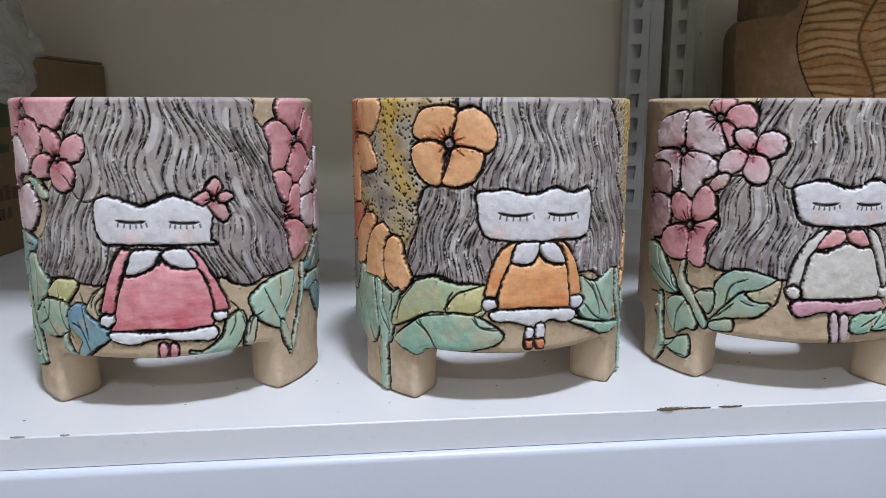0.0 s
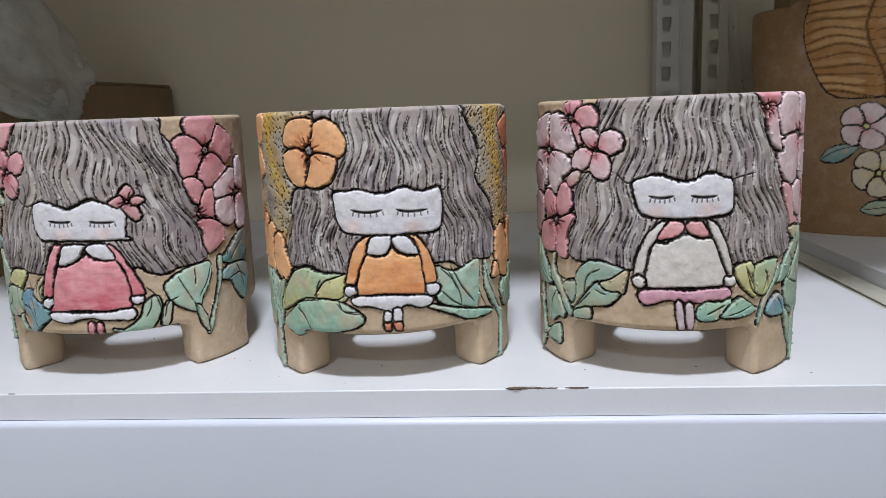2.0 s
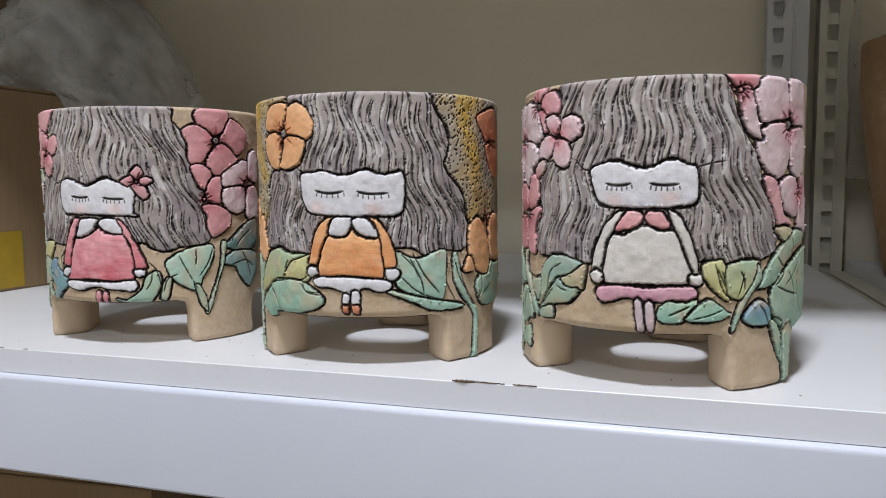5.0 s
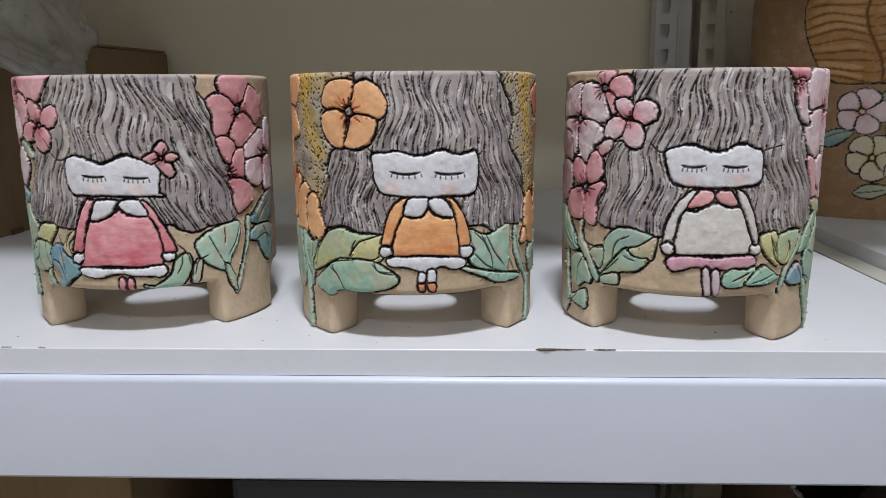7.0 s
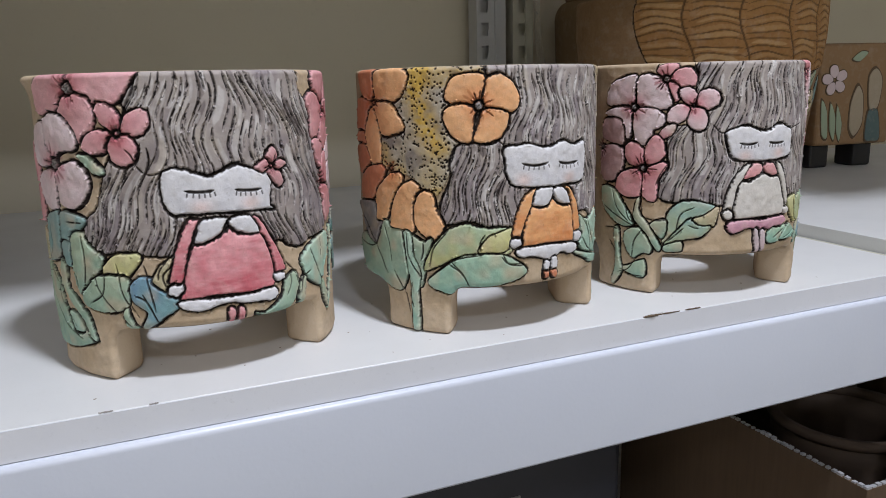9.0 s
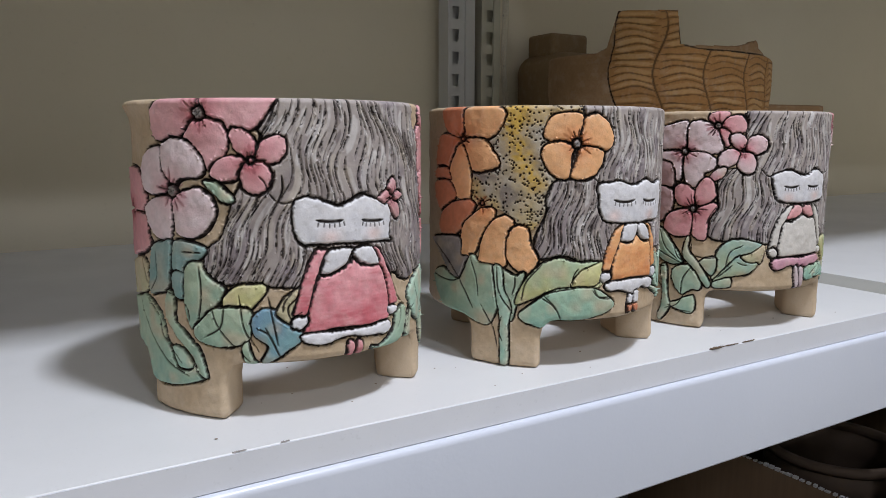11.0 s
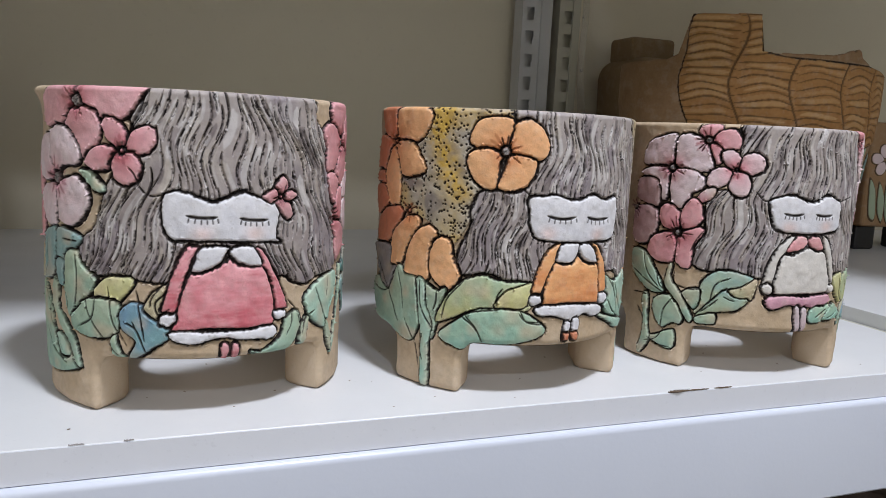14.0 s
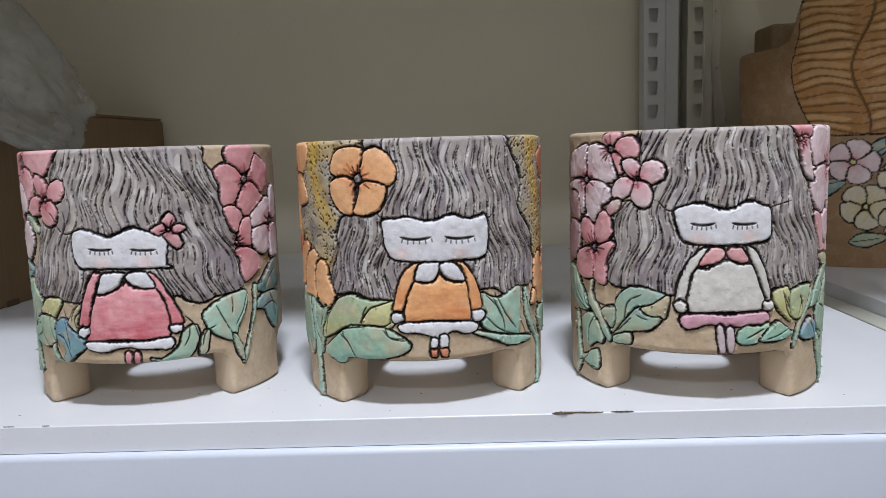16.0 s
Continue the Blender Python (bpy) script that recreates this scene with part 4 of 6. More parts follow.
ORANGE_DRAWING = [
    ("speckled_ground", "-", SPECK, [(-103, 151.5), (-74.5, 151), (-20, 151.5), (-14, 140), (-12, 118), (-30, 104), (-42, 99), (-48, 92), (-52, 84), (-57, 79.5), (-67.5, 84), (-73, 90), (-90.5, 93), (-95, 101.5), (-95, 115.5), (-89, 129.5)]),
    ("speckled_ground", "-", SPECK, [(49.5, 150), (79.5, 147.5), (115, 145.5), (121.5, 141), (109, 122), (115, 98.5), (112, 82), (79, 75), (76.5, 93.5), (68, 102), (66, 115), (66, 128.5), (58.5, 138)]),
    ("hair", "-", HAIR, [(-26, 151), (50, 150), (59.5, 139), (67.5, 128.5), (68.5, 118.5), (65.5, 108), (78, 94.5), (81, 81.5), (85.5, 71.5), (78.5, 62.5), (66.5, 63), (56.5, 59), (46, 64.5), (36, 65), (-12, 62), (-26.5, 61.5), (-37, 65), (-53, 63.5), (-54.5, 74), (-48, 88.5), (-48, 97.5), (-42.5, 107), (-29, 108.5), (-16.5, 120)]),
    ("petal", "b1", ORANGE, [(-49, 135), (-45.5, 141.5), (-36.5, 143.5), (-29, 142.5), (-28, 137), (-31, 130), (-35, 128), (-42.5, 128), (-49.5, 130.5)]),
    ("petal", "b1", ORANGE, [(-27.5, 136.5), (-26.5, 141), (-20, 143), (-13, 138), (-9.5, 131.5), (-10.5, 125.5), (-16, 123.5), (-23.5, 126), (-29.5, 128)]),
    ("petal", "b1", ORANGE, [(-51, 121.5), (-47.5, 126.5), (-39.5, 128), (-33, 125.5), (-34.5, 120), (-36, 109), (-41.5, 108.5), (-47, 113)]),
    ("petal", "b1", ORANGE, [(-31.5, 117.5), (-29, 124.5), (-22.5, 125), (-16, 122.5), (-15.5, 117.5), (-19.5, 111), (-26, 108), (-34, 109)]),
    ("centre", "b1", GREY, (-31.5, 127, 1.7)),
    ("petal", "b2", RUST, [(-119, 146), (-105.5, 149), (-99, 146.5), (-100.5, 134.5), (-106.5, 130), (-117, 136.5)]),
    ("petal", "b2", ORANGE, [(-98.5, 145.5), (-87.5, 148), (-78, 147.5), (-72, 143.5), (-75, 136), (-80, 131), (-89, 129.5), (-98, 132.5)]),
    ("petal", "b2", RUST, [(-124, 129.5), (-115, 132), (-106.5, 130), (-102.5, 127.5), (-109, 120.5), (-115, 112.5), (-128, 114)]),
    ("petal", "b2", ORANGE, [(-99, 128.5), (-87, 129.5), (-81, 125), (-75.5, 116), (-81.5, 112.5), (-93, 112), (-96.5, 119)]),
    ("petal", "b2", ORANGE, [(-102.5, 126.5), (-97.5, 120.5), (-94, 108.5), (-95, 96.5), (-99.5, 94.5), (-110, 99), (-112, 111.5), (-107.5, 120.5)]),
    ("centre", "b2", RUST, (-101, 129.5, 0.7)),
    ("petal", "b3", RUST, [(-128, 112), (-115, 112.5), (-111.5, 105.5), (-128, 105.5)]),
    ("petal", "b3", RUST, [(-130.5, 103), (-113, 105), (-106, 97.5), (-111.5, 93.5), (-123.5, 88)]),
    ("petal", "b3", RUST, [(-119.5, 87.5), (-107, 93), (-95, 94.5), (-91.5, 91.5), (-99, 82), (-107, 74), (-117.5, 72), (-124, 78)]),
    ("petal", "b3", ORANGE, [(-98, 82), (-87, 90), (-78.5, 90.5), (-79, 83.5), (-87, 74), (-92, 64), (-102.5, 63), (-102, 73)]),
    ("petal", "b3", ORANGE, [(-86, 72.5), (-81, 81.5), (-73, 87), (-66.5, 84), (-70, 73.5), (-71, 59.5), (-76.5, 58.5), (-87.5, 59)]),
    ("petal", "b3", ORANGE, [(-67.5, 79), (-64, 81.5), (-58.5, 80), (-56.5, 71), (-52, 63), (-57, 54.5), (-61.5, 55), (-69.5, 62.5), (-70, 72)]),
    ("centre", "b3", RUST, (-86.5, 93.5, 0.7)),
    ("leaf", "-", GREY, [(-133.5, 69.5), (-104, 72.5), (-102, 62), (-96.5, 61.5), (-94, 50.5), (-109, 50), (-127, 64.5)]),
    ("leaf", "-", GREEN, [(-94, 63), (-87.5, 59), (-76.5, 57.5), (-75.5, 45), (-76, 34.5), (-82, 24), (-98, 27), (-118.5, 29.5), (-132, 46.5), (-119, 52.5), (-103.5, 47)]),
    ("leaf", "-", GREEN, [(-73, 56), (-65, 53), (-59.5, 55), (-63, 42.5), (-67, 28), (-69, 38.5)]),
    ("leaf", "-", GREENY, [(-64.5, 37.5), (-59.5, 50), (-49.5, 60.5), (-39.5, 63.5), (-29, 61), (-13.5, 61), (-10.5, 57.5), (-15, 47.5), (-30, 47), (-42.5, 47), (-54, 41.5)]),
    ("leaf", "-", YELLOW, [(-32.5, 47.5), (-28, 55.5), (-21, 58.5), (-13, 60.5), (-15, 52.5), (-18.5, 48.5)]),
    ("leaf", "-", MINTG, [(-62.5, 31), (-54, 38), (-40.5, 46), (-19, 46), (-6, 38.5), (-7, 34), (-22, 29), (-42, 28.5), (-48.5, 25), (-56.5, 26.5)]),
    ("stem", "-", MINT, [(-78, 58), (-73, 57.5), (-71.5, 45.5), (-67, 35.5), (-68.5, 24.5), (-69, 2), (-73.5, 1.5), (-74, 25.5), (-75.5, 36.5)]),
    ("leaf", "-", MINT, [(37, 62.5), (48, 58.5), (65.5, 63), (65.5, 46), (62.5, 36), (50.5, 38.5), (38, 44), (36.5, 50.5)]),
    ("leaf", "-", MINT, [(30, 42.5), (40, 40.5), (50.5, 37.5), (79, 31.5), (65.5, 30.5), (56, 31.5), (43.5, 37)]),
    ("stem", "-", MINT, [(74, 61), (76.5, 48.5), (84, 33.5), (91, 26.5), (89, -0.5), (86, 0.5), (87.5, 24.5), (76.5, 38), (72, 45.5), (71, 59.5)]),
    ("leaf", "-", GREEN, [(90, 43.5), (109, 54.5), (122, 53.5), (115, 31.5), (96, 30.5)]),
    ("petal", "b4", ORANGE, [(83, 74), (90, 80), (96.5, 77), (104, 60.5), (102, 49), (94.5, 48.5), (84, 58.5)]),
    ("petal", "b4", ORANGE, [(105, 78.5), (117.5, 80), (120, 55.5), (106.5, 56.5)]),
    ("petal", "b4", ORANGE, [(79, 52), (84, 58.5), (88, 51), (81.5, 50)]),
    ("centre", "b4", RUST, (100, 79.5, 0.7)),
    ("petal", "b5", RUST, [(91.5, 136.5), (112.5, 142), (118, 124), (104, 121.5), (94.5, 130)]),
    ("petal", "b5", RUST, [(100, 120.5), (117, 121.5), (118, 104), (109, 104)]),
    ("centre", "b5", RUST, (106.5, 122, 0.7)),
    ("figure", "-", WHITE, [(-18, 105), (-9, 105.5), (-4.5, 106.5), (5.5, 104), (12, 104.5), (20, 107), (25, 105.5), (29.5, 104), (36, 105), (41, 105.5), (42, 95.5), (41, 85.5), (36, 82.5), (19.5, 82.5), (2.5, 82.5), (-11.5, 84), (-16, 88.5), (-17.5, 97)]),
    ("figure", "-", DRESSO, [(-4.5, 79.5), (1.5, 82), (-1, 73.5), (-4.5, 66.5), (-7.5, 56.5), (-13.5, 56), (-12, 64.5), (-9, 73.5)]),
    ("figure", "-", DRESSO, [(22, 81.5), (27.5, 79.5), (33, 70.5), (36.5, 60.5), (36, 54.5), (30, 55), (28.5, 64), (25.5, 74.5)]),
    ("figure", "-", DRESSO, [(-1, 71.5), (5.5, 71), (12.5, 75), (19.5, 71), (26.5, 71), (28.5, 62), (29.5, 49.5), (19, 49.5), (7, 50.5), (-7.5, 50.5), (-6.5, 59.5), (-4, 66.5)]),
    ("figure", "-", WHITE, [(2.5, 81.5), (12, 81.5), (12.5, 78.5), (10.5, 73), (5.5, 71.5), (-0.5, 72.5), (-0.5, 76)]),
    ("figure", "-", WHITE, [(13, 80), (16, 81.5), (21, 81), (25.5, 76), (26.5, 71), (19.5, 71.5), (14.5, 75)]),
    ("figure", "-", WHITE, [(-13.5, 55), (-8.5, 55), (-8, 51), (-12, 49.5), (-15, 51.5)]),
    ("figure", "-", WHITE, [(31, 54), (38, 53.5), (38, 49.5), (34, 47.5), (31, 49.5)]),
    ("figure", "-", WHITE, [(-8.5, 49), (7, 50), (28, 48.5), (34, 46.5), (33, 43), (26.5, 42), (19, 44), (12, 41), (7, 42), (-1, 44), (-8, 44), (-11.5, 46.5)]),
    ("figure", "-", WHITE, [(7, 40.5), (10.5, 40), (10, 35), (6.5, 35)]),
    ("figure", "-", WHITE, [(12, 42), (16, 41.5), (16, 34.5), (12, 35)]),
    ("figure", "-", RUST, [(6.5, 34.5), (10, 34.5), (10, 30.5), (6.5, 30.5)]),
    ("figure", "-", RUST, [(12, 34.5), (16, 34.5), (16, 30), (12.5, 30.5)]),
    ("line", "-", GREY, [(-127, 66.5), (-109.5, 55.5), (-98.5, 42.5), (-91.5, 32.5)]),
    ("line", "-", GREY, [(-94, 62), (-89.5, 51), (-88, 40)]),
    ("line", "-", GREY, [(-134.5, 48), (-112, 46), (-103.5, 48)]),
    ("line", "-", GREY, [(-86, 35), (-79, 23.5), (-75.5, 11)]),
    ("line", "-", GREY, [(-72.5, 29.5), (-75, 22), (-72, 15)]),
    ("line", "-", GREY, [(-49.5, 60.5), (-58.5, 50), (-61, 39.5)]),
    ("line", "-", GREY, [(-62.5, 32), (-47.5, 43.5), (-30, 47)]),
    ("line", "-", GREY, [(-48, 42.5), (-42, 36.5), (-38, 28.5)]),
    ("line", "-", GREY, [(-29, 58), (-31.5, 54), (-32, 48.5)]),
    ("line", "-", GREY, [(-19, 46.5), (-15.5, 41), (-6, 39.5)]),
    ("line", "-", GREY, [(-76, 57.5), (-74.5, 43.5), (-66, 32)]),
    ("line", "-", GREY, [(-65, 53), (-65, 48), (-66.5, 42.5)]),
    ("line", "-", GREY, [(46, 62), (52, 50.5), (61, 40)]),
    ("line", "-", GREY, [(38, 63), (46, 55), (48.5, 49.5)]),
    ("line", "-", GREY, [(66.5, 61.5), (66.5, 46.5), (73.5, 34)]),
    ("line", "-", GREY, [(71, 59), (77, 44.5), (90.5, 30.5)]),
    ("line", "-", GREY, [(38, 50.5), (51, 40), (77.5, 32)]),
    ("line", "-", GREY, [(-50.5, 42), (-44, 38), (-40.5, 34)]),
    ("line", "-", GREY, [(-19.5, 45), (-16, 41.5), (-7, 40.5)]),
    ("line", "-", GREY, [(76.5, 57), (79, 45), (89.5, 29.5)]),
    ("line", "-", GREY, [(94.5, 48.5), (94.5, 39.5), (91, 33)]),
    ("line", "-", GREY, [(43.5, 60.5), (50.5, 47), (52, 38.5)]),
    ("line", "-", GREY, [(109, 51), (104, 42), (96, 36)]),
    ("line", "-", GREY, [(11, 123.5), (12, 120), (11.5, 116)]),
    ("line", "-", GREY, [(12, 123), (12.5, 120), (12, 116.5)]),
    ("line", "-", GREY, [(-17.5, 105.5), (-22, 109), (-26, 107.5)]),
    ("line", "-", GREY, [(40, 105), (43, 104), (44.5, 105.5)]),
]
